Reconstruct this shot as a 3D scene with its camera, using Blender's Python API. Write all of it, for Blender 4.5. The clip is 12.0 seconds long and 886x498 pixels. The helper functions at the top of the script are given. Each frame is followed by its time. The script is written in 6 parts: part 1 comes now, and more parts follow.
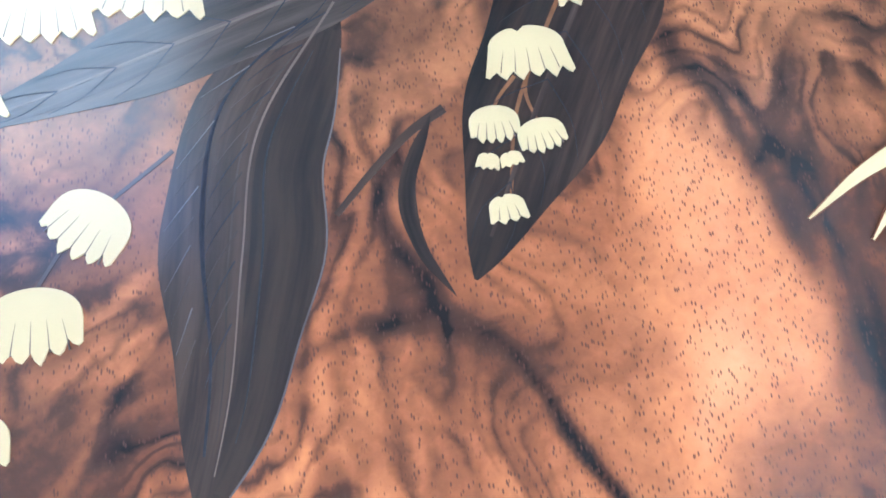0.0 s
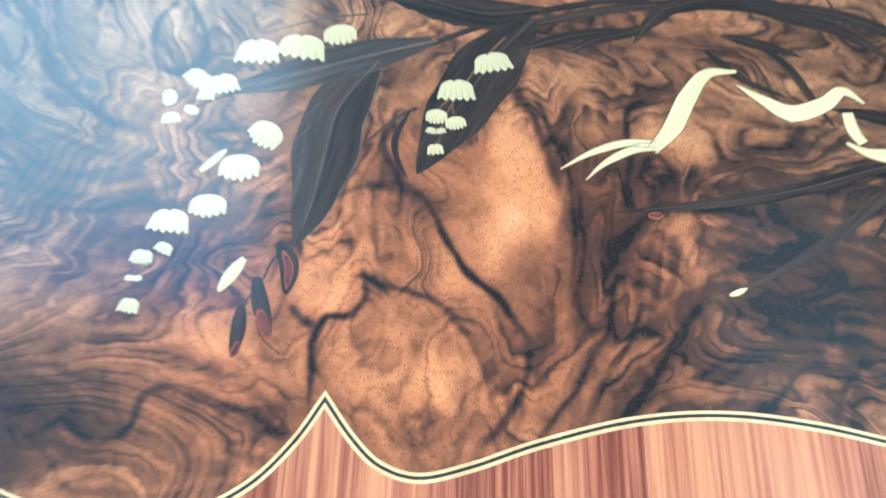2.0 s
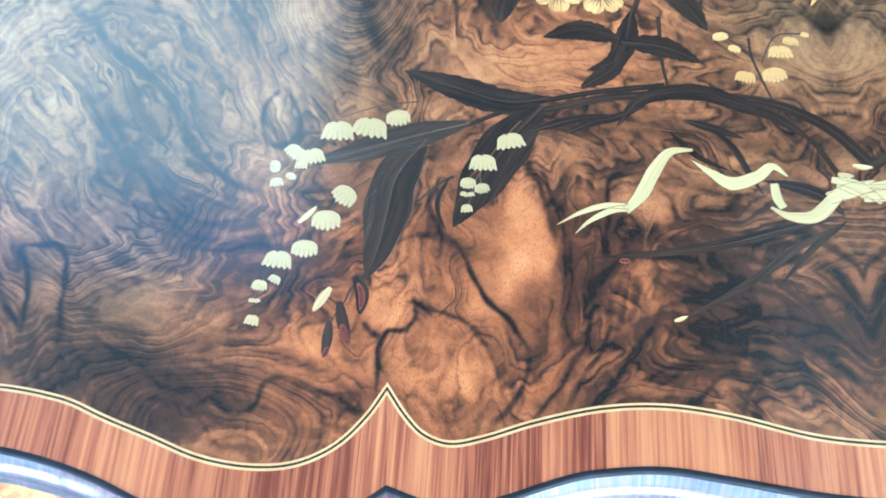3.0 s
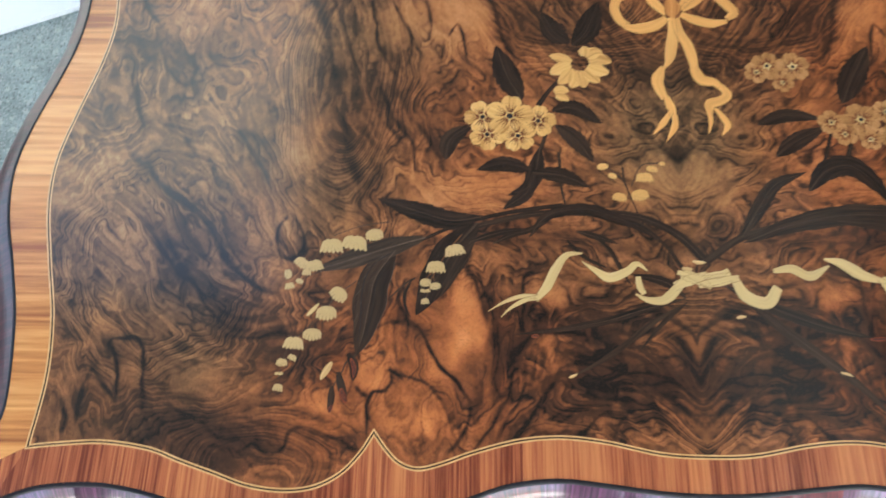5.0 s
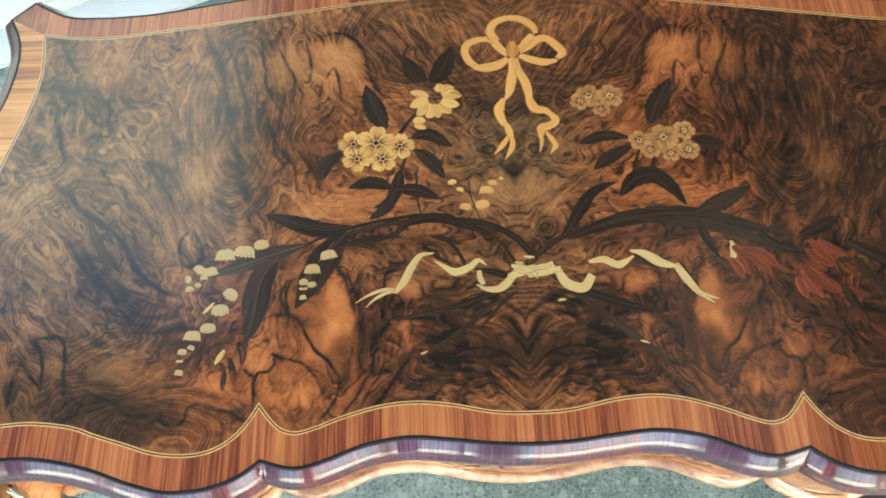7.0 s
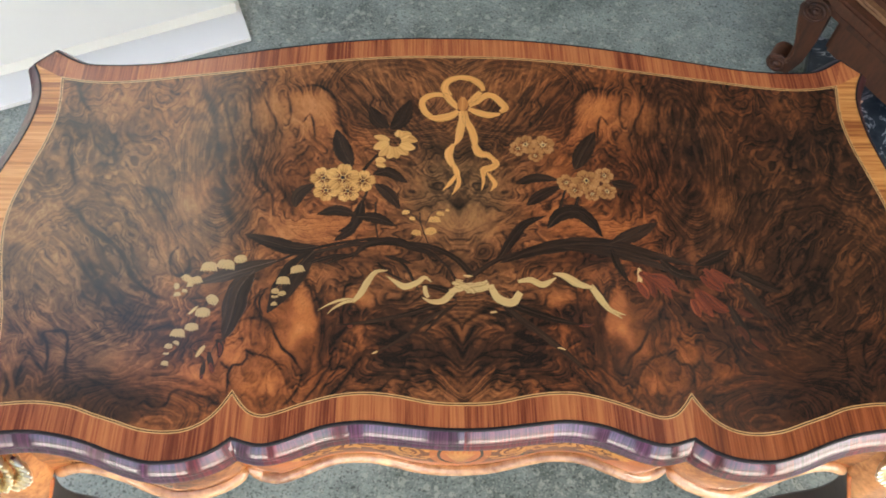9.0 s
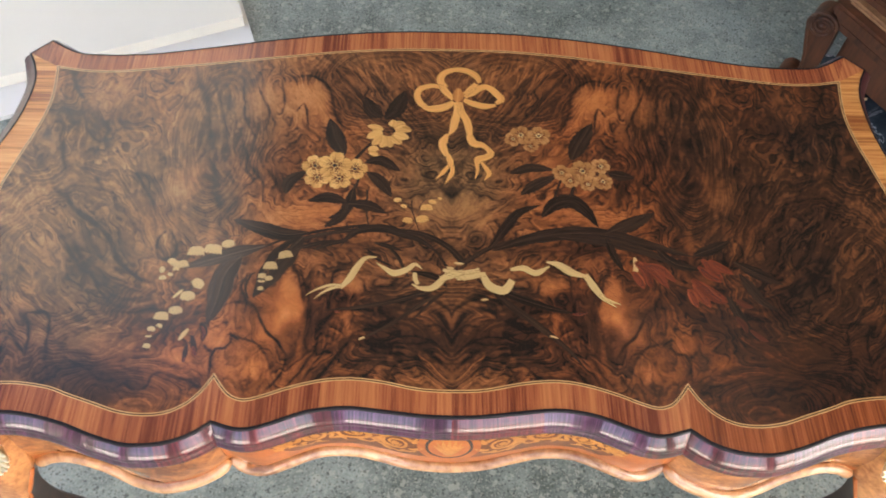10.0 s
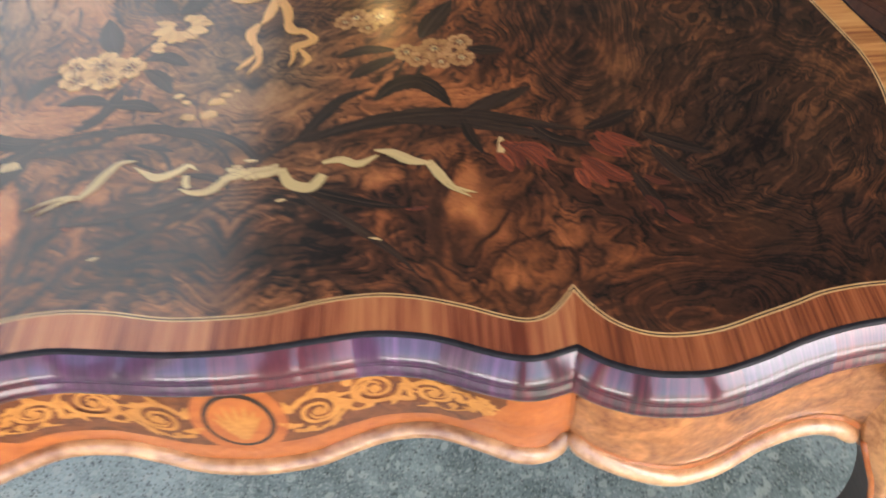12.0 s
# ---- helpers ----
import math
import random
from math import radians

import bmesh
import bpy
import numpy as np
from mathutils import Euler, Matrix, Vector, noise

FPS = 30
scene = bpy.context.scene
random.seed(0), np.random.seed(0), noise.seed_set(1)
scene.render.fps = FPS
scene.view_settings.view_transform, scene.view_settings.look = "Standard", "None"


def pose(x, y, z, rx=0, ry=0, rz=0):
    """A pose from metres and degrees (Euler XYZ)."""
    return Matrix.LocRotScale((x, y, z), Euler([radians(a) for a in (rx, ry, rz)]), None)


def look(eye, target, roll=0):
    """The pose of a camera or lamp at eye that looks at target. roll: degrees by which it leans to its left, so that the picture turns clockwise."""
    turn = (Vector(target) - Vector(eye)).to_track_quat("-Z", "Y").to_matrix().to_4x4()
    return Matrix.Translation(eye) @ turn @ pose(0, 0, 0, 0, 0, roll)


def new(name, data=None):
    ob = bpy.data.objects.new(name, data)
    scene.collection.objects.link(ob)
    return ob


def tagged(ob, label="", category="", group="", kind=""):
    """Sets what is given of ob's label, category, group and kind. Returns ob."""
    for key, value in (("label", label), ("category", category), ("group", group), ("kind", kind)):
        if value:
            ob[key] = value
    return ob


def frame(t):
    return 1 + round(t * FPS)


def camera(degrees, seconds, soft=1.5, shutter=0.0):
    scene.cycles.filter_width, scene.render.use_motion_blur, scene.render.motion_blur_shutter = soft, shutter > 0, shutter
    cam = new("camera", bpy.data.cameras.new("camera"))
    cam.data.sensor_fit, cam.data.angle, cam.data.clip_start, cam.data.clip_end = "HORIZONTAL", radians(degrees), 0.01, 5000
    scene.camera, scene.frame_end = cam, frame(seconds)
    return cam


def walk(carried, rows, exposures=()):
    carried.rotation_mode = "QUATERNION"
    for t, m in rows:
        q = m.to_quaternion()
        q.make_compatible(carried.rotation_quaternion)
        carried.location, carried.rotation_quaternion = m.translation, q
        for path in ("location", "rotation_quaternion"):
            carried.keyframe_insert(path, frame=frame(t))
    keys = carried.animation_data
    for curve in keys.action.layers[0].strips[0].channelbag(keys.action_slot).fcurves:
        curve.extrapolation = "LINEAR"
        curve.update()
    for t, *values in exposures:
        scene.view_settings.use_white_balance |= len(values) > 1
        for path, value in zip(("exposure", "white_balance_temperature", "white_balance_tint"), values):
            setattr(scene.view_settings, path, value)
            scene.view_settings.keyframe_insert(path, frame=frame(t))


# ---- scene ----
cam = camera(57.4, 12.0, 1.7, 0.5)
PATH = [
    (0, (-0.234, 0.062, 0.889), (-0.113, 0.666, -1.013), 4.5),
    (0.1, (-0.2345, 0.061, 0.889), (-0.118, 0.672, -1.011), 4.2),
    (0.3, (-0.241, 0.045, 0.888), (-0.173, 0.766, -0.976), -0.7),
    (0.5, (-0.24, 0.037, 0.895), (-0.155, 0.635, -1.012), 3.1),
    (0.7, (-0.233, 0.030, 0.906), (-0.214, 0.649, -0.995), -2.3),
    (1, (-0.234, 0.003, 0.946), (-0.251, 0.667, -0.941), -4.4),
    (1.3, (-0.225, -0.012, 0.975), (-0.245, 0.756, -0.872), -2.9),
    (1.5, (-0.219, -0.035, 0.981), (-0.238, 0.798, -0.837), -1.8),
    (1.7, (-0.210, -0.051, 1.003), (-0.197, 0.839, -0.788), 1.2),
    (2, (-0.206, -0.069, 1.043), (-0.228, 0.781, -0.767), 0.3),
    (2.5, (-0.206, -0.082, 1.108), (-0.261, 0.768, -0.702), -1.1),
    (2.7, (-0.204, -0.091, 1.134), (-0.287, 0.733, -0.687), -2.9),
    (4.3, (-0.175, -0.091, 1.313), (-0.373, 0.626, -0.544), -11.0),
    (4.5, (-0.183, -0.098, 1.33), (-0.359, 0.625, -0.526), -9.6),
    (5, (-0.179, -0.104, 1.377), (-0.243, 0.669, -0.466), -3.8),
    (5.5, (-0.161, -0.117, 1.415), (-0.202, 0.671, -0.422), -3.5),
    (6, (-0.145, -0.14, 1.44), (-0.151, 0.675, -0.386), -1.4),
    (6.5, (-0.108, -0.165, 1.468), (-0.097, 0.679, -0.345), -0.2),
    (7, (-0.086, -0.188, 1.489), (-0.063, 0.667, -0.32), -0.2),
    (7.2, (-0.081, -0.201, 1.496), (-0.013, 0.698, -0.289), 2.1),
    (8.8, (-0.052, -0.283, 1.596), (0.036, 0.69, -0.15), 4.6),
    (9, (-0.053, -0.292, 1.6), (0.015, 0.69, -0.142), 3.7),
    (9.5, (-0.05, -0.311, 1.587), (-0.009, 0.688, -0.145), 2.5),
    (10, (-0.026, -0.33, 1.556), (0.008, 0.725, -0.142), 2.5),
    (10.5, (0.014, -0.361, 1.511), (0.064, 0.776, -0.133), 2.1),
    (11, (0.017, -0.366, 1.447), (0.019, 0.909, -0.094), -4.2),
    (11.5, (0.043, -0.36, 1.348), (0.149, 0.846, -0.244), -0.5),
    (12, (0.165, -0.338, 1.21), (0.15, 0.95, -0.321), -3.7),
]
EXPOSURES = [(0, 4.13, 4650, -2), (1.0, 4.15, 4550, -10), (2.6, 4.15, 4400, -17), (4.4, 3.1, 5900, -4), (5.0, 3.1, 6500, 0), (5.5, 3.05, 6000, -12), (6.5, 3.12, 6600, -9), (7.2, 3.15, 6800, -8), (9, 2.8, 7500, 8), (10, 2.8, 7700, 12), (10.5, 2.75, 6900, 9), (11, 2.72, 6600, 17), (11.5, 2.7, 5900, 12), (12, 2.8, 6700, 8)]
walk(cam, [(t, look(eye, target, roll)) for t, eye, target, roll in PATH], EXPOSURES)

# ---- world, sun, lamps ----
world = bpy.data.worlds.new("sky")
scene.world = world
world.use_nodes = True
wn = world.node_tree.nodes
sky = wn.new("ShaderNodeTexSky")
sky.sky_type = "NISHITA"
sky.sun_disc = False
sky.sun_elevation, sky.sun_rotation = radians(50), radians(110)
sky.air_density, sky.dust_density, sky.ozone_density = 0.7, 4.0, 1.0
world.node_tree.links.new(sky.outputs[0], wn["Background"].inputs[0])
wn["Background"].inputs[1].default_value = 0.15

sun = new("sun", bpy.data.lights.new("sun", "SUN"))
sun.data.energy, sun.data.angle, sun.data.color = 5.0, radians(3), (1.0, 0.90, 0.76)
sun.matrix_world = look((6.04, -2.19, 8.46), (0, 0, 0.8))

# ---- materials ----
H = 0.76          # height of the table's top


class Mat:
    """A node material with a principled shader."""

    def __init__(self, name):
        self.m = bpy.data.materials.new(name)
        self.m.use_nodes = True
        self.t = self.m.node_tree
        self.b = self.t.nodes["Principled BSDF"]

    def node(self, kind, **values):
        n = self.t.nodes.new("ShaderNode" + kind)
        for k, v in values.items():
            n.inputs[k.replace("_", " ")].default_value = v
        return n

    def link(self, a, b):
        self.t.links.new(a, b)

    def coords(self, which, scale=(1, 1, 1), turn=(0, 0, 0)):
        c, p = self.node("TexCoord"), self.node("Mapping")
        p.inputs["Scale"].default_value, p.inputs["Rotation"].default_value = scale, turn
        self.link(c.outputs[which], p.inputs[0])
        return p.outputs[0]

    def noise(self, at, scale, detail=4, rough=0.55, warp=0.0):
        n = self.node("TexNoise", Scale=scale, Detail=detail, Roughness=rough, Distortion=warp)
        self.link(at, n.inputs["Vector"])
        return n.outputs["Fac"]

    def speck(self, at, scale):
        n = self.node("TexVoronoi", Scale=scale)
        self.link(at, n.inputs["Vector"])
        return n.outputs["Distance"]

    def math(self, op, a, b=0.0, c=0.0):
        n = self.node("Math")
        n.operation = op
        for i, v in enumerate((a, b, c)):
            if isinstance(v, (int, float)):
                n.inputs[i].default_value = v
            else:
                self.link(v, n.inputs[i])
        return n.outputs[0]

    def span(self, v, a, b, c=0.0, d=1.0):
        n = self.node("MapRange", From_Min=a, From_Max=b, To_Min=c, To_Max=d)
        self.link(v, n.inputs[0])
        return n.outputs[0]

    def ramp(self, v, *stops):
        n = self.node("ValToRGB")
        e = n.color_ramp.elements
        while len(e) < len(stops):
            e.new(0.5)
        for s, (p, col) in zip(e, stops):
            s.position, s.color = p, (*col, 1)
        self.link(v, n.inputs[0])
        return n.outputs[0]

    def mix(self, f, a, b, how="MIX"):
        n = self.node("Mix")
        n.data_type, n.blend_type = "RGBA", how
        for s, v in ((n.inputs[0], f), (n.inputs[6], a), (n.inputs[7], b)):
            if isinstance(v, (int, float)):
                s.default_value = v
            elif isinstance(v, tuple):
                s.default_value = (*v, 1)
            else:
                self.link(v, s)
        return n.outputs[2]

    def random(self):
        return self.node("ObjectInfo").outputs["Random"]

    def bump(self, v, strength, distance=0.001):
        n = self.node("Bump", Strength=strength, Distance=distance)
        self.link(v, n.inputs["Height"])
        self.link(n.outputs[0], self.b.inputs["Normal"])
        return n.outputs[0]

    def finish(self, colour, rough=0.5, coat=0.0, coat_rough=0.05, metal=0.0):
        if isinstance(colour, tuple):
            self.b.inputs["Base Color"].default_value = (*colour, 1)
        else:
            self.link(colour, self.b.inputs["Base Color"])
        if isinstance(rough, (int, float)):
            self.b.inputs["Roughness"].default_value = rough
        else:
            self.link(rough, self.b.inputs["Roughness"])
        self.b.inputs["Metallic"].default_value = metal
        self.b.inputs["Coat Weight"].default_value = coat
        self.b.inputs["Coat Roughness"].default_value = coat_rough
        if coat > 0.5:      # under varnish the wood itself has little gloss
            self.b.inputs["Specular IOR Level"].default_value = 0.12
        return self.m


COAT, COAT_ROUGH = 1.0, 0.16


def burl_material():
    """Book-matched burl walnut under varnish: the large figure is stored on the veneer, fibres and pores are nodes that follow its run."""
    k = Mat("burl walnut veneer")

    def stored(name, out="Fac"):
        a = k.node("Attribute")
        a.attribute_name = name
        return a.outputs[out]

    sep = k.node("SeparateXYZ")
    k.link(stored("run", "Vector"), sep.inputs[0])

    plan = k.node("CombineXYZ")
    k.link(sep.outputs[1], plan.inputs[0])
    k.link(sep.outputs[2], plan.inputs[1])
    at = plan.outputs[0]
    busy = k.math("SUBTRACT", 1.0, stored("calm"))
    curl = k.noise(at, 62, 4, 0.55, 0.6)
    eddy = k.noise(at, 150, 4, 0.55, 0.8)
    fine = k.noise(at, 420, 4, 0.6, 0.4)
    some = k.span(k.noise(at, 26, 2, 0.5), 0.40, 0.62)
    stir = k.math("ADD", k.math("MULTIPLY", k.math("SUBTRACT", curl, 0.5), 0.8), k.math("MULTIPLY", k.math("SUBTRACT", eddy, 0.5), 0.45))
    grown = k.math("ADD", sep.outputs[0], stir)
    f = k.math("FRACT", k.math("ADD", k.math("MULTIPLY", grown, 0.55), 0.35))
    fade = k.math("POWER", k.math("SUBTRACT", 1.0, f), 3.0)
    lip = k.node("MapRange", From_Min=0.70, From_Max=1.0)
    lip.interpolation_type = "SMOOTHSTEP"
    k.link(f, lip.inputs[0])
    rings = k.math("SUBTRACT", k.math("MAXIMUM", fade, lip.outputs[0]), 0.30)
    creep = k.math("ADD", k.math("MULTIPLY", grown, 1.15), k.math("MULTIPLY", k.noise(at, 240, 3, 0.5), 0.5))
    thin = k.math("ABSOLUTE", k.math("SUBTRACT", k.math("FRACT", creep), 0.5))
    patchy = k.span(k.noise(at, 34, 3, 0.55), 0.40, 0.56)
    thin = k.math("MULTIPLY", k.span(thin, 0.0, 0.26, 1.0, 0.0), patchy)
    v = stored("figure")
    for tex, amount in ((k.math("MULTIPLY", rings, k.math("ADD", k.math("MULTIPLY", patchy, 0.65), 0.35)), 0.24), (thin, 0.21), (k.math("SINE", k.math("MULTIPLY", grown, 1.1)), 0.06), (k.math("MULTIPLY", stored("fibre"), k.math("ADD", k.math("MULTIPLY", some, 0.6), 0.4)), 0.14)):
        v = k.math("ADD", v, k.math("MULTIPLY", k.math("MULTIPLY", tex, amount), busy))
    for tex, amount in ((curl, 0.12), (eddy, 0.22), (fine, 0.16)):
        v = k.math("ADD", v, k.math("MULTIPLY", k.math("SUBTRACT", tex, 0.5), amount))
    red = k.ramp(v, (0.0, (0.75, 0.285, 0.100)), (0.27, (0.54, 0.168, 0.050)), (0.5, (0.255, 0.073, 0.023)), (0.72, (0.080, 0.025, 0.011)), (1.0, (0.009, 0.005, 0.0042)))
    grey = k.ramp(v, (0.0, (0.54, 0.285, 0.12)), (0.27, (0.345, 0.166, 0.066)), (0.5, (0.152, 0.073, 0.031)), (0.72, (0.047, 0.025, 0.0135)), (1.0, (0.009, 0.0072, 0.006)))
    col = k.mix(stored("tone"), red, grey)
    m = k.node("Mapping")
    m.inputs["Scale"].default_value, m.inputs["Rotation"].default_value = (1.0, 0.36, 1.0), (0, 0, 0.45)
    k.link(at, m.inputs[0])
    pore = k.speck(m.outputs[0], 1600)
    gate = k.noise(at, 260, 2, 0.5)
    holes = k.math("MULTIPLY", k.span(pore, 0.16, 0.32, 1.0, 0.0), k.span(gate, 0.32, 0.44))
    col = k.mix(k.math("MULTIPLY", holes, 0.85), col, (0.075, 0.026, 0.014))
    k.bump(k.noise(k.coords("Object"), 55, 3), 0.05, 0.002)
    return k.finish(col, 0.45, COAT, COAT_ROUGH)


def streaked(name, light, mid, dark, across=420.0, along=9.0, vary=0.5, coat=COAT, coat_rough=COAT_ROUGH, contrast=1.0, rough=0.45, ior=1.5):
    """Straight-grained wood, its fibres along v of the piece's own map."""
    k = Mat(name)
    at = k.coords("UV", (across / 10, along / 10, 1))
    shift = k.node("VectorMath")
    shift.operation = "ADD"
    k.link(at, shift.inputs[0])
    comb = k.node("CombineXYZ")
    k.link(k.math("MULTIPLY", k.random(), 40), comb.inputs[2])
    k.link(comb.outputs[0], shift.inputs[1])
    v = k.noise(shift.outputs[0], 10, 6, 0.62, 0.15)
    w = k.noise(shift.outputs[0], 2.2, 3, 0.5, 0.2)
    t = k.math("ADD", k.math("MULTIPLY", v, 0.75), k.math("MULTIPLY", w, 0.35))
    t = k.math("ADD", t, k.math("MULTIPLY", k.math("SUBTRACT", k.random(), 0.5), 0.16 * vary))
    c = 0.17 / contrast
    col = k.ramp(t, (0.55 - c, dark), (0.55, mid), (0.55 + c, light))
    k.bump(v, 0.04, 0.001)
    k.b.inputs["IOR"].default_value = k.b.inputs["Coat IOR"].default_value = ior
    return k.finish(col, rough, coat, coat_rough)


def plain_wood(name, base, dark, scale=60, coat=COAT, coat_rough=COAT_ROUGH, rough=0.45, stretch=(1, 1, 1), ior=1.5):
    k = Mat(name)
    k.b.inputs["IOR"].default_value = k.b.inputs["Coat IOR"].default_value = ior
    at = k.coords("Object", stretch)
    v = k.noise(at, scale, 6, 0.6, 0.8)
    w = k.noise(at, scale * 5, 4, 0.6)
    t = k.math("ADD", k.math("MULTIPLY", v, 0.7), k.math("MULTIPLY", w, 0.3))
    t = k.math("ADD", t, k.math("MULTIPLY", k.math("SUBTRACT", k.random(), 0.5), 0.12))
    col = k.ramp(t, (0.34, dark), (0.62, base))
    return k.finish(col, rough, coat, coat_rough)


def floor_material():
    """Grey terrazzo with dark and pale chips, worn and stained."""
    k = Mat("grey terrazzo")
    at = k.coords("Object")
    big = k.noise(at, 1.7, 5, 0.6)
    mid = k.noise(at, 14, 5, 0.65)
    fine = k.noise(at, 160, 3, 0.6)
    t = k.math("ADD", k.math("MULTIPLY", big, 0.5), k.math("ADD", k.math("MULTIPLY", mid, 0.35), k.math("MULTIPLY", fine, 0.25)))
    col = k.ramp(t, (0.42, (0.092, 0.118, 0.106)), (0.54, (0.215, 0.262, 0.236)), (0.66, (0.37, 0.43, 0.392)))
    for scale, size, rarity, turn, stone in ((62, 0.22, 0.55, 0.0, (0.028, 0.032, 0.030)), (48, 0.36, 0.50, 0.7, (0.44, 0.46, 0.40)), (150, 0.34, 0.50, 1.3, (0.05, 0.058, 0.052)), (190, 0.36, 0.46, 2.1, (0.40, 0.42, 0.37)), (105, 0.26, 0.54, 0.3, (0.06, 0.068, 0.06))):
        turned = k.coords("Object", (1, 1, 1), (0, 0, turn))
        bent = k.node("VectorMath")
        bent.operation = "ADD"
        wob = k.node("TexNoise", Scale=scale * 1.4, Detail=2.0)
        k.link(turned, wob.inputs["Vector"])
        less = k.node("VectorMath")
        less.operation = "SCALE"
        less.inputs[3].default_value = 0.55 / scale
        k.link(wob.outputs["Color"], less.inputs[0])
        k.link(turned, bent.inputs[0])
        k.link(less.outputs[0], bent.inputs[1])
        chip = k.span(k.speck(bent.outputs[0], scale), size, size + 0.07, 1.0, 0.0)
        chip = k.math("MULTIPLY", chip, k.span(k.noise(turned, scale * 0.8, 1), rarity, rarity + 0.04))
        col = k.mix(k.math("MULTIPLY", chip, 0.62), col, stone)
    k.bump(fine, 0.1, 0.001)
    return k.finish(col, k.span(mid, 0.3, 0.7, 0.35, 0.6))


def plaster(name, col, dip=0.82):
    k = Mat(name)
    at = k.coords("Object")
    v = k.noise(at, 3, 6, 0.6)
    c = k.ramp(v, (0.3, tuple(x * dip for x in col)), (0.7, col))
    k.bump(k.noise(at, 90, 4), 0.12, 0.002)
    return k.finish(c, 0.85)


def marble_material():
    k = Mat("dark veined marble")
    at = k.coords("Object")
    v = k.noise(at, 9, 6, 0.6, 1.5)
    vein = k.span(k.math("ABSOLUTE", k.math("SUBTRACT", v, 0.5)), 0.0, 0.022, 1.0, 0.0)
    g = k.span(k.noise(at, 5, 2), 0.5, 0.6)
    col = k.mix(k.math("MULTIPLY", vein, g), k.ramp(k.noise(at, 22, 4), (0.3, (0.032, 0.042, 0.052)), (0.7, (0.085, 0.105, 0.12))), (0.6, 0.62, 0.62))
    return k.finish(col, 0.25)


def gilt_material():
    k = Mat("gilt bronze")
    at = k.coords("Object")
    v = k.noise(at, 70, 4)
    return k.finish(k.ramp(v, (0.3, (0.74, 0.63, 0.40)), (0.65, (1.0, 0.94, 0.77))), k.span(v, 0.3, 0.7, 0.42, 0.2), 0, 0.05, 1.0)


def bell_material():
    """Holly, sand-shaded towards the crown of each flower."""
    k = Mat("holly wood")
    at = k.coords("UV", (60, 8, 1))
    v = k.noise(at, 8, 5, 0.6)
    col = k.ramp(v, (0.3, (0.46, 0.305, 0.130)), (0.7, (0.66, 0.445, 0.200)))
    uv = k.node("SeparateXYZ")
    k.link(k.coords("UV"), uv.inputs[0])
    edge = k.math("ADD", k.span(uv.outputs[1], 0.6, 1.0), k.span(uv.outputs[0], 0.28, 0.62))
    col = k.mix(k.math("MULTIPLY", k.math("MINIMUM", k.math("POWER", edge, 2.0), 1.0), 0.35), col, (0.50, 0.33, 0.15))
    return k.finish(col, 0.45, COAT, COAT_ROUGH)


burl = burl_material()
tulip_red = streaked("reddish crossbanded tulipwood", (0.46, 0.135, 0.044), (0.32, 0.080, 0.026), (0.15, 0.033, 0.013), 520, 9, 1.2, contrast=1.2)
tulipwood = streaked("crossbanded tulipwood", (0.57, 0.200, 0.074), (0.40, 0.112, 0.044), (0.17, 0.034, 0.016), 520, 9, 1.2, contrast=1.2)
# lighter copy for the end bands: their grain's sheen put into the colour
goldwood = streaked("golden-sheen tulipwood", (0.80, 0.395, 0.130), (0.62, 0.25, 0.072), (0.31, 0.095, 0.028), 260, 8, 1.3)
# violet base carries part of the lilac sky that the moulding mirrors
kingwood = streaked("violet kingwood", (0.15, 0.045, 0.11), (0.07, 0.020, 0.050), (0.022, 0.008, 0.020), 500, 12, 0.9, 1.0, 0.13, rough=0.3, ior=1.7)
maroon = streaked("maroon kingwood", (0.20, 0.028, 0.034), (0.10, 0.014, 0.022), (0.028, 0.007, 0.011), 500, 12, 0.9, 1.0, 0.13, rough=0.3, ior=1.7)
# darker copy of maroon: the ends' lack of glare put into colour
dim_maroon = streaked("maroon kingwood without glare", (0.11, 0.022, 0.024), (0.058, 0.012, 0.015), (0.020, 0.006, 0.008), 500, 12, 0.9, 0.5, 0.2, rough=0.45, ior=1.4)
boxwood = plain_wood("boxwood", (0.80, 0.48, 0.215), (0.62, 0.33, 0.13), 120)
ebony = plain_wood("ebonised wood", (0.020, 0.015, 0.018), (0.007, 0.006, 0.008), 120, 0.0, 0.3, 0.5, ior=1.3)
olive = plain_wood("brown-black stained wood", (0.060, 0.036, 0.016), (0.024, 0.016, 0.008), 120)
leafwood = streaked("dark stained leaf wood", (0.060, 0.031, 0.018), (0.030, 0.0152, 0.0095), (0.010, 0.0065, 0.005), 420, 26, 0.7)
greyleaf = streaked("grey-brown leaf wood", (0.085, 0.052, 0.034), (0.05, 0.030, 0.020), (0.02, 0.013, 0.009), 420, 26, 0.7)
darkleaf = streaked("smooth dark leaf wood", (0.040, 0.021, 0.012), (0.022, 0.0115, 0.0075), (0.009, 0.006, 0.0045), 300, 20, 0.7)
greyleaf_pale = streaked("pale grey leaf wood", (0.16, 0.12, 0.10), (0.11, 0.08, 0.068), (0.06, 0.04, 0.034), 420, 26, 0.5)
ribwood = streaked("leaf rib wood", (0.17, 0.105, 0.07), (0.115, 0.07, 0.047), (0.06, 0.034, 0.023), 900, 30, 0.6)
holly = streaked("holly ribbon wood", (0.76, 0.54, 0.25), (0.65, 0.445, 0.19), (0.42, 0.26, 0.10), 700, 20, 0.4, contrast=0.45)
satin = streaked("satinwood", (0.93, 0.54, 0.19), (0.79, 0.38, 0.115), (0.45, 0.22, 0.06), 700, 20, 0.4, contrast=0.45)
